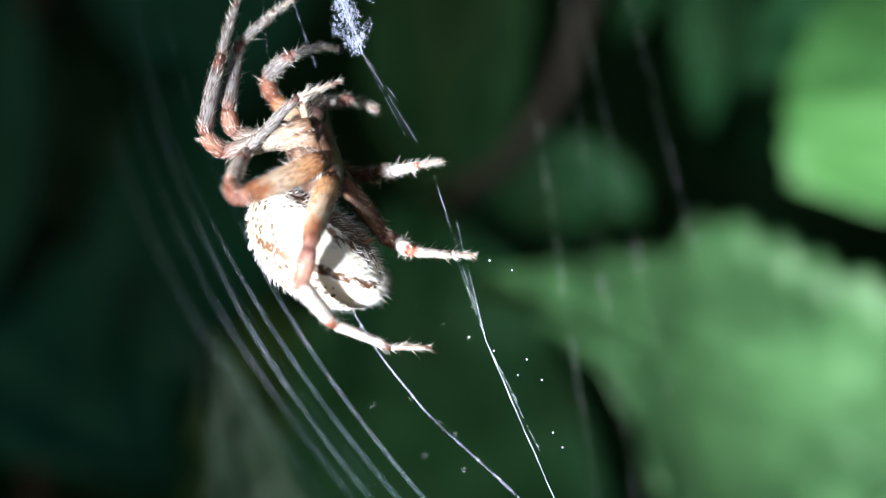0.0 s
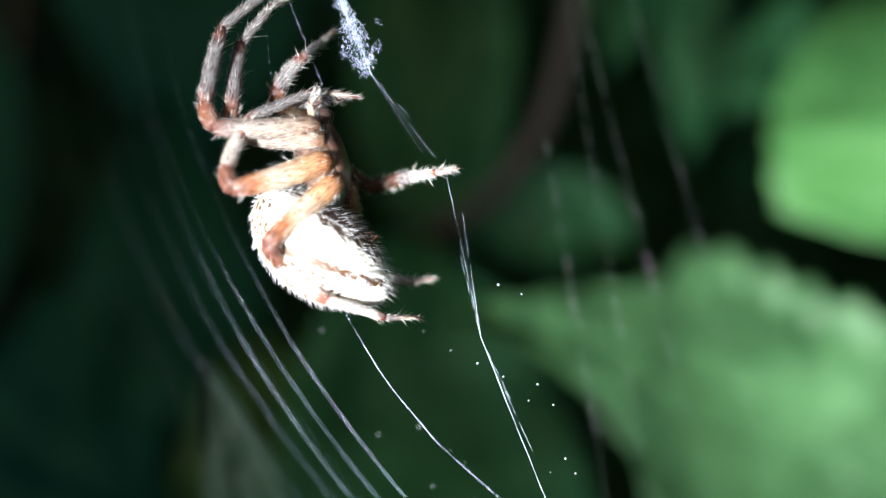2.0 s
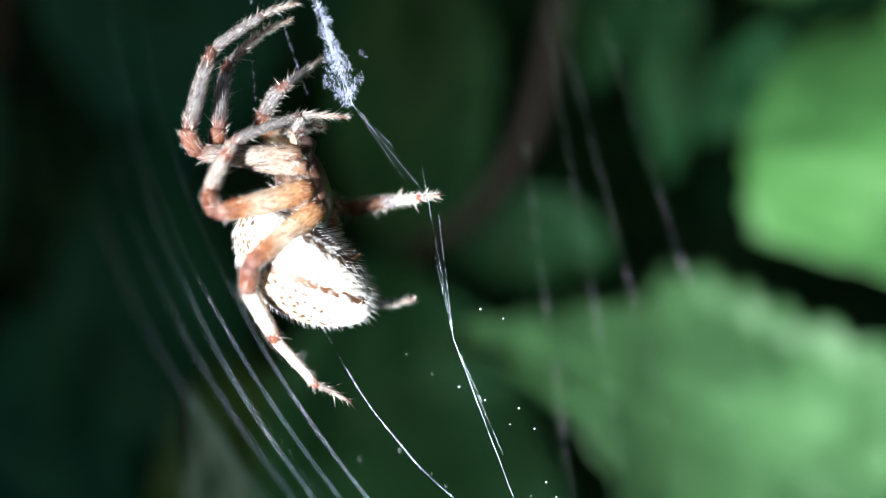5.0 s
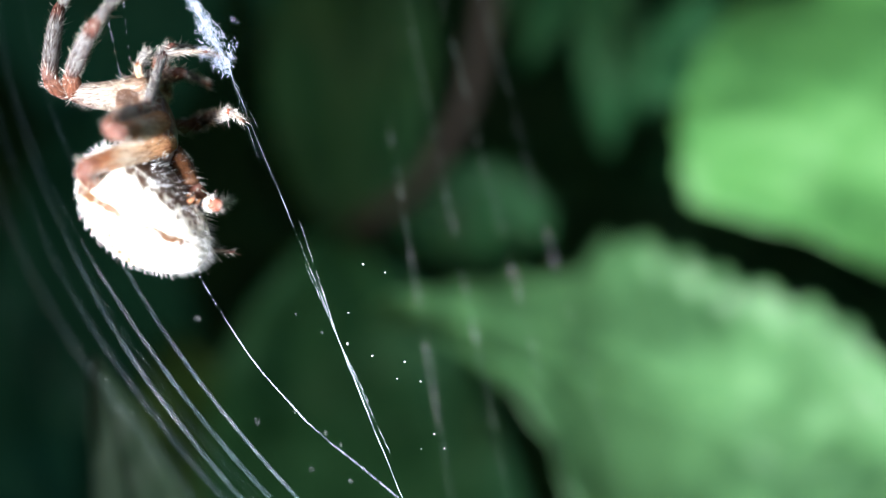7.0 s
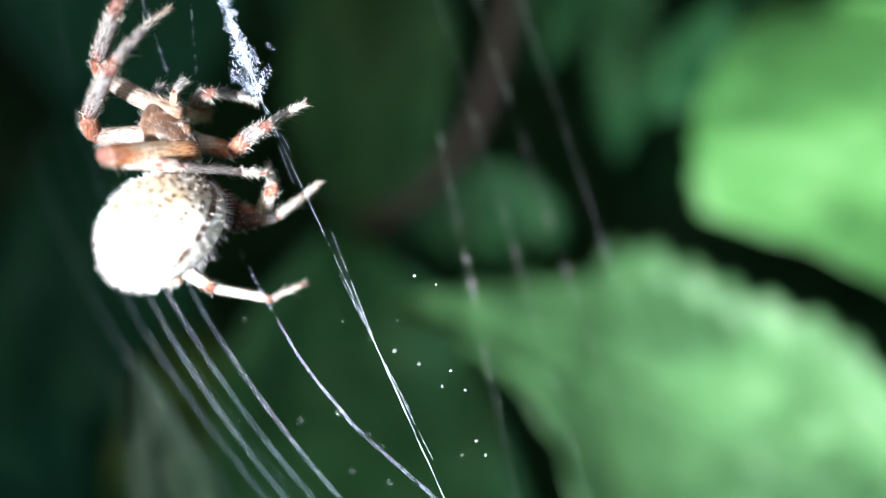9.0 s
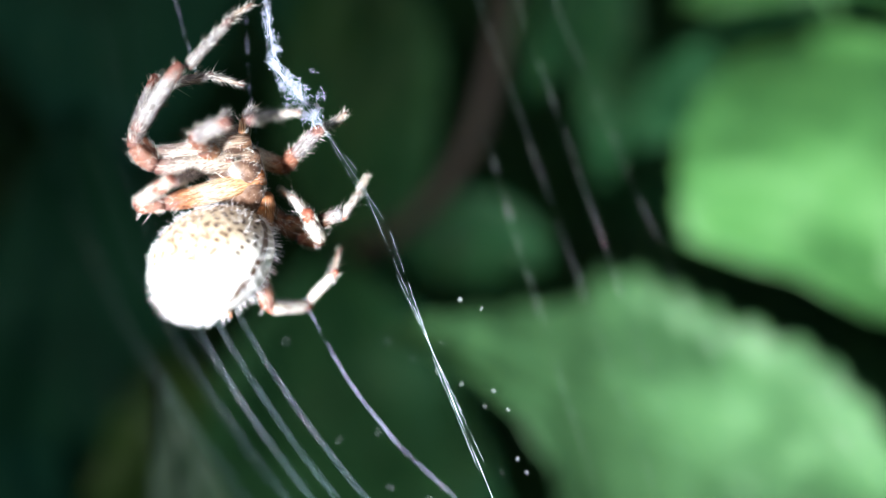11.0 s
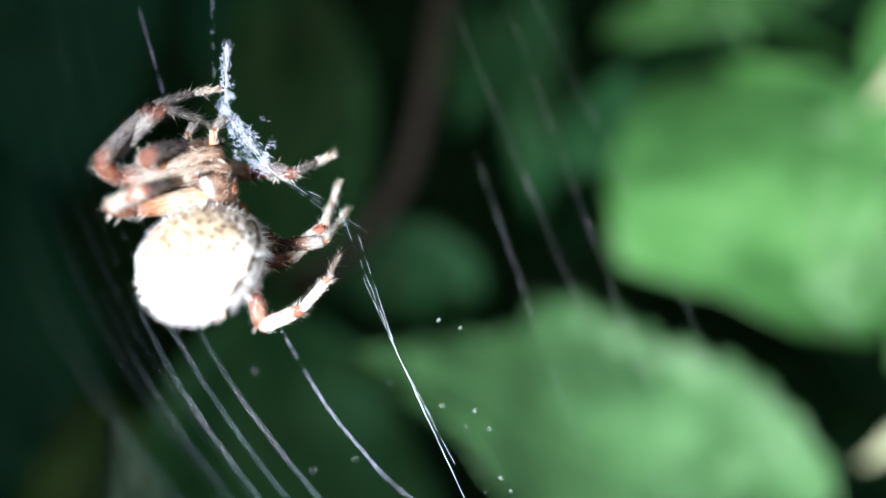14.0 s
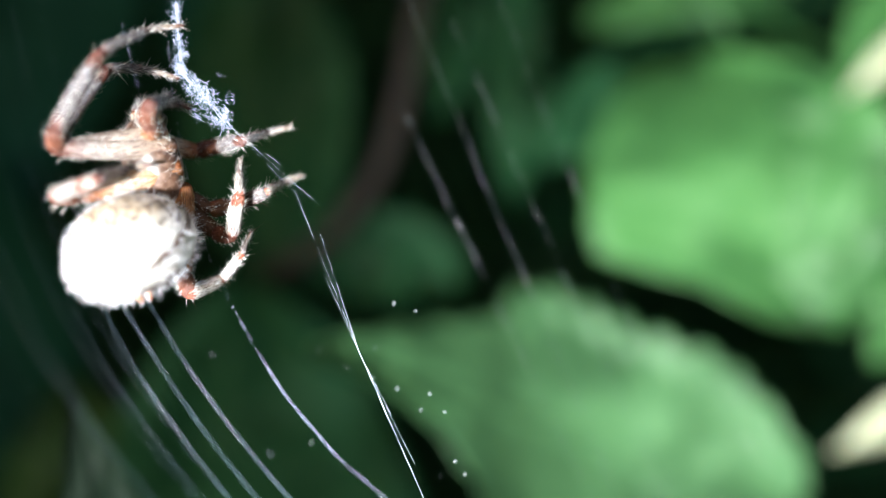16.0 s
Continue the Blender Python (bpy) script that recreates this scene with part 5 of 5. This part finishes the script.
    walk(abdomen, [
        (0.0, pose(-0.00000, -0.00612, 0.00178, 34.0, -0.0, 0.0)),
        (0.5, pose(-0.00000, -0.00531, 0.00205, 34.0, -0.0, 0.0)),
        (1.0, pose(0.00000, -0.00577, 0.00192, 34.0, -0.0, 0.0)),
        (1.5, pose(0.00000, -0.00586, 0.00195, 34.0, -0.0, 0.0)),
        (2.0, pose(0.00000, -0.00588, 0.00196, 34.0, -0.0, 0.0)),
        (2.5, pose(0.00000, -0.00598, 0.00190, 34.0, -0.0, 0.0)),
        (3.0, pose(0.00000, -0.00575, 0.00185, 34.0, -0.0, 0.0)),
        (5.5, pose(0.00000, -0.00524, 0.00163, 34.0, -0.0, 0.0)),
        (6.0, pose(0.00000, -0.00532, 0.00166, 34.0, -0.0, 0.0)),
        (6.5, pose(0.00000, -0.00529, 0.00176, 34.0, -0.0, 0.0)),
        (7.0, pose(0.00084, -0.00571, 0.00207, 16.2, -34.7, 28.4)),
        (7.5, pose(0.00085, -0.00534, 0.00272, 9.7, -42.8, 35.5)),
        (8.0, pose(0.00088, -0.00535, 0.00399, -44.5, 41.7, 31.1)),
        (8.5, pose(0.00224, -0.00604, 0.00401, -70.1, 41.6, 11.9)),
        (9.0, pose(0.00195, -0.00528, 0.00334, -70.1, 41.6, 11.9)),
        (11.5, pose(0.00088, -0.00559, 0.00455, -70.1, 41.6, 11.9)),
        (12.0, pose(0.00064, -0.00484, 0.00457, -70.0, 41.9, 11.9)),
        (12.5, pose(0.00143, -0.00451, 0.00363, -70.0, 42.2, 11.9)),
        (13.0, pose(0.00202, -0.00432, 0.00294, -69.9, 42.5, 11.8)),
        (13.5, pose(0.00220, -0.00492, 0.00293, -69.8, 42.8, 11.8)),
        (14.0, pose(0.00185, -0.00492, 0.00332, -69.7, 43.2, 11.7)),
        (14.5, pose(0.00126, -0.00493, 0.00397, -69.6, 43.5, 11.7)),
        (15.0, pose(0.00155, -0.00534, 0.00378, -73.8, 45.6, 12.1)),
        (15.5, pose(0.00149, -0.00552, 0.00391, -77.3, 47.3, 12.3)),
        (16.0, pose(0.00127, -0.00527, 0.00409, -80.8, 49.1, 12.4)),
    ])
    swing(legs[0], [
        (0.0, 84, 80, -20, 26, 12, -26, 17, -28, -13, -34),
        (0.5, -52, 66, 12, 9, 23, -20, 39, -54, 63, -67),
        (1.0, -44, 69, 12, 8, 23, -21, 38, -55, 63, -68),
        (1.5, -42, 70, 10, 8, 22, -22, 37, -56, 62, -69),
        (2.0, -43, 70, 9, 8, 20, -23, 33, -60, 64, -70),
        (2.5, -29, 72, 8, 8, 18, -25, 23, -65, 66, -70),
        (3.0, -31, 72, 7, 9, 16, -26, 5, -70, 65, -75),
        (5.5, -4, 73, -29, 0, 0, -34, 6, -73, 66, -85),
    ], [
        (6.0, 12, 73, -26, -3, 7, -31, 10, -72, 50, -82),
        (6.5, 15, 72, -14, -3, 9, -29, 14, -71, 42, -80),
        (7.0, 72, 44, -49, 30, 18, -25, -48, -48, 40, -74),
        (7.5, 78, 38, -52, 19, 16, -29, 5, -51, 33, -68),
        (8.0, 76, 41, -31, 14, 13, -31, 14, -56, 12, -70),
        (8.5, 64, 18, -19, 18, -48, -5, 17, -60, 17, -72),
        (9.0, 59, 15, -36, 22, -56, -3, 9, -64, 22, -72),
        (11.5, 90, 61, 16, 23, -33, -38, -42, -37, -56, -43),
    ], [
        (12.0, 78, 61, 17, 24, -16, -53, -43, -39, -61, -45),
        (12.5, 96, 63, -37, 31, 13, -60, 47, -61, -66, -25),
        (13.0, 93, 49, -45, 15, 8, -54, 29, -64, -90, -45),
        (13.5, 97, 61, -36, 33, 26, -61, 14, -68, -70, -49),
        (14.0, 93, 59, -21, 43, 6, -61, 56, -78, -92, -34),
        (14.5, 93, 59, 1, 48, -13, -56, 112, -75, -109, -5),
        (15.0, 94, 61, -40, 28, -1, -43, 4, -71, -97, -53),
        (15.5, 96, 61, -32, 7, -7, -40, 6, -86, -135, -72),
    ], [
        (16.0, 87, 62, -46, 16, -30, -33, 19, -74, -96, -53),
    ])
    swing(legs[1], [
        (0.0, 46, 60, -11, -3, 24, -19, 7, -66, 7, -70),
        (0.5, 15, 67, -27, -27, 30, -13, 7, -54, 63, -47),
        (1.0, 20, 66, -29, -27, 30, -14, 9, -53, 63, -48),
        (1.5, 22, 66, -28, -27, 29, -15, 5, -54, 63, -48),
        (2.0, 22, 65, -30, -26, 28, -15, 7, -56, 61, -56),
        (2.5, 25, 64, -32, -26, 28, -15, 11, -55, 56, -67),
        (3.0, 26, 63, -33, -24, 28, -15, 13, -56, 28, -81),
        (5.5, 31, 56, -41, -21, 25, -16, -30, -68, 27, -82),
    ], [
        (6.0, 37, 56, -36, -21, 25, -15, -51, -65, 33, -80),
        (6.5, 40, 56, -27, -19, 24, -15, -59, -62, 38, -79),
        (7.0, 64, 40, -43, -3, -66, -25, 23, -52, 15, -64),
        (7.5, 66, 17, -32, 3, -74, 2, 145, -27, 127, -37),
        (7.75, 72, 13, -84, 16, -84, -8, 149, -54, 134, -55),
        (8.0, 78, 9, -138, 16, -95, -17, 172, -81, 153, -72),
        (8.5, 84, 7, -51, 3, -99, -10, 139, -76, 178, -44),
        (9.0, 81, 38, -31, 15, -56, -7, 0, -58, -13, -62),
        (11.5, 76, 60, 21, 29, 10, -45, -117, -51, -139, -39),
    ], [
        (12.0, 66, 58, 18, 25, -14, -50, -169, -49, 178, -47),
        (12.5, 80, 63, 53, -1, -37, -44, 128, -68, 123, -51),
        (13.0, 73, 57, 58, -27, -35, -40, -146, -54, 160, -48),
        (13.5, 78, 58, 59, -5, -46, -41, 122, -59, 143, -59),
        (14.0, 77, 58, 52, 9, -44, -43, 134, -65, 139, -58),
        (14.5, 79, 58, 37, 31, -42, -42, 147, -70, 129, -57),
        (15.0, 75, 59, 49, -11, -12, -47, -143, -67, 177, -56),
        (15.5, 76, 60, 35, -23, 10, -52, -120, -26, -176, -51),
    ], [
        (16.0, 67, 60, 54, -22, -21, -45, 121, -77, -131, -47),
    ])
    swing(legs[2], [
        (0.0, -105, 46, 48, 19, 55, -12, 6, -61, 55, -83),
        (0.5, -93, 62, 35, 9, 27, -32, 53, -67, 159, -59),
        (1.0, -94, 64, 33, 7, 26, -33, 62, -65, 159, -60),
        (1.5, -96, 67, 31, 6, 23, -34, 68, -64, 159, -62),
        (2.0, -95, 66, 31, 7, 22, -35, 69, -64, 158, -63),
        (2.5, -95, 62, 31, 7, 22, -35, 69, -63, 158, -63),
        (3.0, -94, 61, 32, 8, 22, -35, 69, -63, 159, -65),
        (5.5, -92, 55, 31, 9, 19, -37, 72, -63, 158, -69),
    ], [
        (6.0, -95, 48, 32, 12, 30, -32, 67, -60, 153, -65),
        (6.5, -96, 44, 32, 14, 36, -29, 63, -60, 152, -61),
        (7.0, -95, 31, 62, -6, 78, -41, 36, -31, -143, -73),
        (7.5, -81, 55, 66, -29, 64, -71, 51, -29, -107, -69),
        (8.0, -78, 56, 63, -44, 27, -81, 63, -42, -139, -48),
        (8.5, 45, 84, 116, -25, -118, -32, 166, -67, -99, -10),
        (9.0, -22, 78, 127, -49, -126, -54, 166, -71, -93, 0),
        (10.25, 72, 78, 101, 6, -84, -32, 115, -70, -89, 2),
        (11.5, 99, 63, 66, 59, -61, -3, 85, -59, -84, 3),
    ], [
        (12.0, 94, 63, 60, 57, -59, 3, 97, -57, -84, 3),
        (12.5, 93, 64, -22, 72, -74, -4, 83, -51, -91, -4),
        (13.0, 87, 61, -55, 43, -80, -6, 92, -55, -89, -22),
        (13.5, 83, 61, -58, 52, -86, -2, 93, -49, -90, 6),
        (14.0, 88, 59, -27, 71, -79, -9, 93, -55, -87, 5),
        (14.5, 95, 60, 73, 58, -71, -19, 89, -61, -86, 2),
        (15.0, 100, 61, -46, 70, -84, -16, 90, -63, -80, 3),
        (15.5, 98, 62, -70, 67, -87, -16, 91, -57, -89, 10),
    ], [
        (16.0, 98, 63, -58, 72, -81, -19, 89, -54, -88, 5),
    ])
    swing(legs[3], [
        (0.0, -127, 13, 165, 32, 147, -11, 149, -42, 170, -73),
        (0.5, -129, 33, 128, -9, 143, -17, 138, -42, 169, -71),
        (1.0, -130, 46, 128, 1, 174, -32, 132, -41, 143, -67),
        (1.5, -130, 49, 124, 5, -170, -38, 143, -48, 115, -47),
        (2.0, -130, 49, 123, 2, -169, -35, 143, -46, 118, -49),
        (2.5, -130, 48, 121, 0, -167, -31, 141, -43, 122, -50),
        (3.0, -129, 47, 120, -3, -165, -28, 140, -42, 127, -52),
        (5.5, -120, 43, 129, 30, 159, -4, -179, -21, 148, -27),
    ], [
        (6.0, -122, 40, 125, 33, 156, -2, 179, -19, 145, -21),
        (6.5, -123, 38, 121, 36, 155, -1, 178, -17, 145, -17),
        (7.0, -96, 62, 114, -8, 141, -36, -172, -32, -152, -65),
        (7.5, -116, 77, 135, -26, 153, -46, -162, -34, -147, -51),
        (8.0, 165, 42, -166, -14, -128, -14, 144, -60, 78, -78),
        (8.5, 175, 28, -167, 2, -146, -28, -118, -48, -71, -55),
        (9.0, 127, 25, -157, -16, -146, -28, -125, -44, -70, -56),
        (11.5, 159, -2, -169, 11, 163, -84, -51, 3, 15, -32),
    ], [
        (12.0, 151, 0, -167, 10, -79, -26, -52, 3, -10, -26),
        (12.5, 155, -8, -169, 9, -77, -15, -52, -7, 51, -57),
        (13.0, 161, -18, -168, 8, -70, -25, -56, -5, -5, -42),
        (13.5, 168, -9, -170, 9, -76, -7, -57, 0, 45, -64),
        (14.0, 166, -8, -177, 5, -74, -12, -57, 2, 37, -60),
        (14.5, 163, -9, -172, 11, -72, -17, -56, 1, 40, -58),
        (15.0, -149, 24, -174, 5, 71, -82, -67, 7, 37, -59),
        (15.5, -179, 14, -139, 23, 123, -72, -78, 3, 28, -63),
    ], [
        (16.0, 161, 2, -112, 31, 100, -73, -61, 8, 50, -54),
    ])
    swing(legs[4], [
        (0.0, 35, 37, -30, -3, -78, -51, 77, -37, 100, -33),
        (0.5, 37, 37, -41, -10, -71, -50, 73, -33, 85, -34),
        (1.0, 39, 37, -46, -11, -67, -50, 69, -32, 70, -35),
        (1.5, 39, 38, -51, -18, -61, -49, 63, -30, 59, -31),
        (2.0, 39, 38, -51, -17, -62, -51, 62, -29, 57, -34),
        (2.5, 39, 38, -51, -18, -63, -49, 62, -30, 57, -35),
        (3.0, 39, 37, -50, -18, -64, -47, 61, -32, 60, -34),
        (5.5, 34, 35, -61, -27, -73, -41, 60, -35, 58, -40),
    ], [
        (6.0, 36, 34, -50, -30, -77, -41, 59, -30, 55, -39),
        (6.5, 38, 34, -36, -31, -81, -40, 59, -31, 54, -37),
        (7.0, 70, -27, -57, 0, -94, -10, 95, -40, -167, -61),
        (7.5, 89, -37, -57, -11, -94, -3, 100, -36, -120, 4),
        (8.0, 128, -42, -131, -33, -102, -15, 85, -54, -64, 6),
        (8.5, -177, -52, -106, 9, -93, 7, 102, -54, -87, 13),
        (9.0, 109, -72, -41, 51, -80, 8, 122, -66, -114, -18),
        (11.5, -146, -46, -59, -10, -63, -3, 80, -60, -62, 2),
    ], [
        (12.0, -143, -70, -68, -12, -79, 11, 77, -62, -70, 6),
        (12.5, 130, -58, -79, 5, -82, 21, 85, -45, -76, 19),
        (13.0, 171, -64, -87, 3, -93, 20, 75, -56, -75, 15),
        (13.5, -128, -43, -96, -1, -105, 17, 46, -66, -73, 14),
        (14.0, -177, -64, -89, -4, -97, 14, 46, -80, -76, -10),
        (14.5, 140, -61, -83, -7, -91, 5, -7, -88, -81, -44),
        (15.0, -151, -51, -70, -49, -83, 11, 69, -78, -73, -58),
        (15.5, -173, -61, -79, -33, -86, 11, 68, -79, -79, -46),
    ], [
        (16.0, 169, -65, -87, -30, -87, 10, 73, -81, -84, -47),
    ])
    swing(legs[5], [
        (0.0, 61, 8, -63, -12, -107, -51, 95, -15, -122, -28),
        (0.5, 56, 13, -69, -11, -104, -43, 90, -16, -119, -23),
        (1.0, 49, 17, -76, -10, -103, -36, 85, -17, -116, -19),
        (1.5, 42, 22, -81, -9, -102, -30, 82, -17, -113, -17),
        (2.0, 42, 22, -81, -9, -102, -30, 82, -17, -113, -17),
        (2.5, 42, 22, -81, -9, -102, -30, 82, -17, -113, -18),
        (3.0, 43, 22, -80, -9, -101, -30, 82, -17, -112, -17),
        (5.5, 44, 22, -79, -9, -100, -30, 83, -17, -111, -17),
    ], [
        (6.0, 41, 24, -81, -11, -102, -32, 81, -15, -113, -19),
        (6.5, 40, 25, -82, -13, -103, -33, 80, -13, -114, -20),
        (7.0, 75, -21, -59, -5, -96, -14, 100, -30, -118, -11),
        (7.5, 87, -42, -75, -3, -95, -5, 101, -38, -107, 5),
        (8.0, 106, -67, -93, 2, -94, 1, 100, -45, -100, 21),
        (8.5, 176, -70, -75, -4, -86, 6, 89, -59, -87, 2),
        (9.0, -132, -47, -63, -14, -78, 7, 64, -67, -75, -21),
        (10.25, -94, 9, -58, 17, -79, -5, 79, -71, -88, -28),
        (11.5, -39, 59, -52, 47, -81, -16, 101, -74, -102, -33),
    ], [
        (12.0, -37, 60, -53, 43, 116, -79, 106, -64, -115, -26),
        (12.5, -62, 49, -64, 39, 92, -58, 108, -51, -103, -6),
        (13.0, -64, 51, -73, 18, 98, -57, 112, -53, -113, 13),
        (13.5, -59, 58, -76, 24, 87, -64, 110, -63, -105, 4),
        (14.0, -47, 64, -71, 32, 84, -70, 111, -73, -97, -3),
        (14.5, -32, 69, -73, 38, 58, -76, 111, -81, -87, -24),
        (15.0, -69, 26, -61, 24, 73, -57, 96, -54, -107, 12),
        (15.5, -71, 25, -69, 25, 79, -51, 93, -49, -114, 20),
    ], [
        (16.0, -68, 21, -53, 24, 82, -53, 99, -52, -109, 11),
    ])
    swing(legs[6], [
        (0.0, 106, -9, -100, -48, -96, -32, -98, -47, -121, -74),
        (0.5, 107, -12, -100, -47, -97, -33, -104, -45, -107, -69),
        (1.0, 109, -12, -100, -51, -97, -35, -103, -43, -106, -60),
        (1.5, 113, -11, -101, -54, -96, -37, -104, -42, -102, -61),
        (2.0, 113, -12, -101, -54, -96, -36, -102, -42, -106, -60),
        (2.5, 112, -12, -96, -51, -99, -36, -104, -42, -104, -64),
        (3.0, 112, -12, -97, -55, -99, -38, -102, -40, -101, -60),
        (5.5, 108, -13, -101, -54, -101, -43, -103, -40, -105, -49),
    ], [
        (6.0, 107, -10, -105, -59, -103, -40, -104, -44, -111, -57),
        (6.5, 106, -8, -106, -52, -106, -41, -107, -44, -112, -66),
        (7.0, 94, -35, -90, -22, -93, -11, -95, -6, -124, -10),
        (7.5, 113, -49, -94, -25, -97, -24, -96, -39, -134, -57),
        (8.0, -157, -33, 50, -85, -86, -9, 117, -76, -101, -54),
        (8.5, -113, -17, 126, -49, -84, 11, 120, -52, 85, -66),
        (9.0, -163, -12, -146, -27, -91, -41, -12, -74, -47, -48),
        (11.5, -145, -23, -118, -42, -70, -5, 22, -62, -25, -30),
    ], [
        (12.0, -149, -19, -111, -46, -59, -9, -35, -51, -29, -53),
        (12.5, -144, -29, -140, -31, -94, -13, 31, -61, -19, -28),
        (13.0, -154, -20, -132, -24, -87, -50, 22, -77, -38, -29),
        (13.5, -152, -19, -138, -31, -92, -37, 58, -65, -48, -9),
        (14.0, -148, -21, -135, -31, -89, -21, 58, -67, -8, -58),
        (14.5, -144, -26, -134, -33, -87, -10, 56, -67, -12, -57),
        (15.0, -150, -21, -126, -42, -77, -26, 52, -74, -19, -74),
        (15.5, -147, -29, -130, -40, -84, -8, 74, -68, -26, -77),
    ], [
        (16.0, -146, -29, -100, -51, -76, -2, 86, -67, -70, -67),
    ])
    swing(legs[7], [
        (0.0, 176, -22, 122, -21, -106, -24, 125, -52, 177, -73),
        (0.5, 161, 13, 138, -1, -124, -28, 113, -28, -103, -70),
        (1.0, 160, 13, 130, -1, -123, -28, 115, -29, 145, -83),
        (1.5, 163, 12, 124, -3, -122, -27, 113, -28, 157, -80),
        (2.0, 163, 12, 125, -4, -122, -28, 112, -28, 157, -81),
        (2.5, 160, 12, 126, -2, -122, -28, 113, -30, 136, -84),
        (3.0, 158, 11, 129, -3, -121, -28, 111, -29, 142, -84),
        (5.5, 151, 12, 137, -2, -124, -26, 103, -33, 94, -86),
    ], [
        (6.0, 149, 13, 140, 0, -124, -29, 101, -29, 91, -67),
        (6.5, 152, 14, 139, 1, -126, -29, 99, -28, 94, -62),
        (7.0, -131, -3, 151, -19, -93, -3, 92, -20, 89, -25),
        (7.5, -175, -3, 176, -28, -87, -2, 102, -40, 100, -46),
        (8.0, -126, -2, 138, -55, -80, 23, 76, -33, 77, -28),
        (8.5, -164, -5, -150, -30, -69, -14, 68, -35, 40, -32),
        (9.0, -148, -32, -133, -43, -50, 4, 84, -36, 53, -24),
        (11.5, -144, -25, -99, -16, -21, 31, 63, -21, 68, -5),
    ], [
        (12.0, -146, -22, -84, -18, -18, 8, 52, -30, 32, -24),
        (12.5, -139, -33, -89, -52, -30, 28, 62, -24, 41, 1),
        (13.0, -149, -21, -125, -41, -35, -41, -14, -40, 3, -35),
        (13.5, -147, -24, -133, -35, -57, 21, 83, -35, 71, -29),
        (14.0, -148, -16, -109, -41, -47, -42, 41, -56, -18, -23),
        (14.5, -135, -33, -97, -18, -23, 33, 56, -20, 61, -8),
        (15.0, -146, -24, -122, -43, -42, 13, 60, -37, 37, -22),
        (15.5, -143, -32, -123, -21, -25, 17, 59, -25, 58, -13),
    ], [
        (16.0, -149, -26, -95, 1, -37, 3, 54, -40, 47, -43),
    ])


motions()
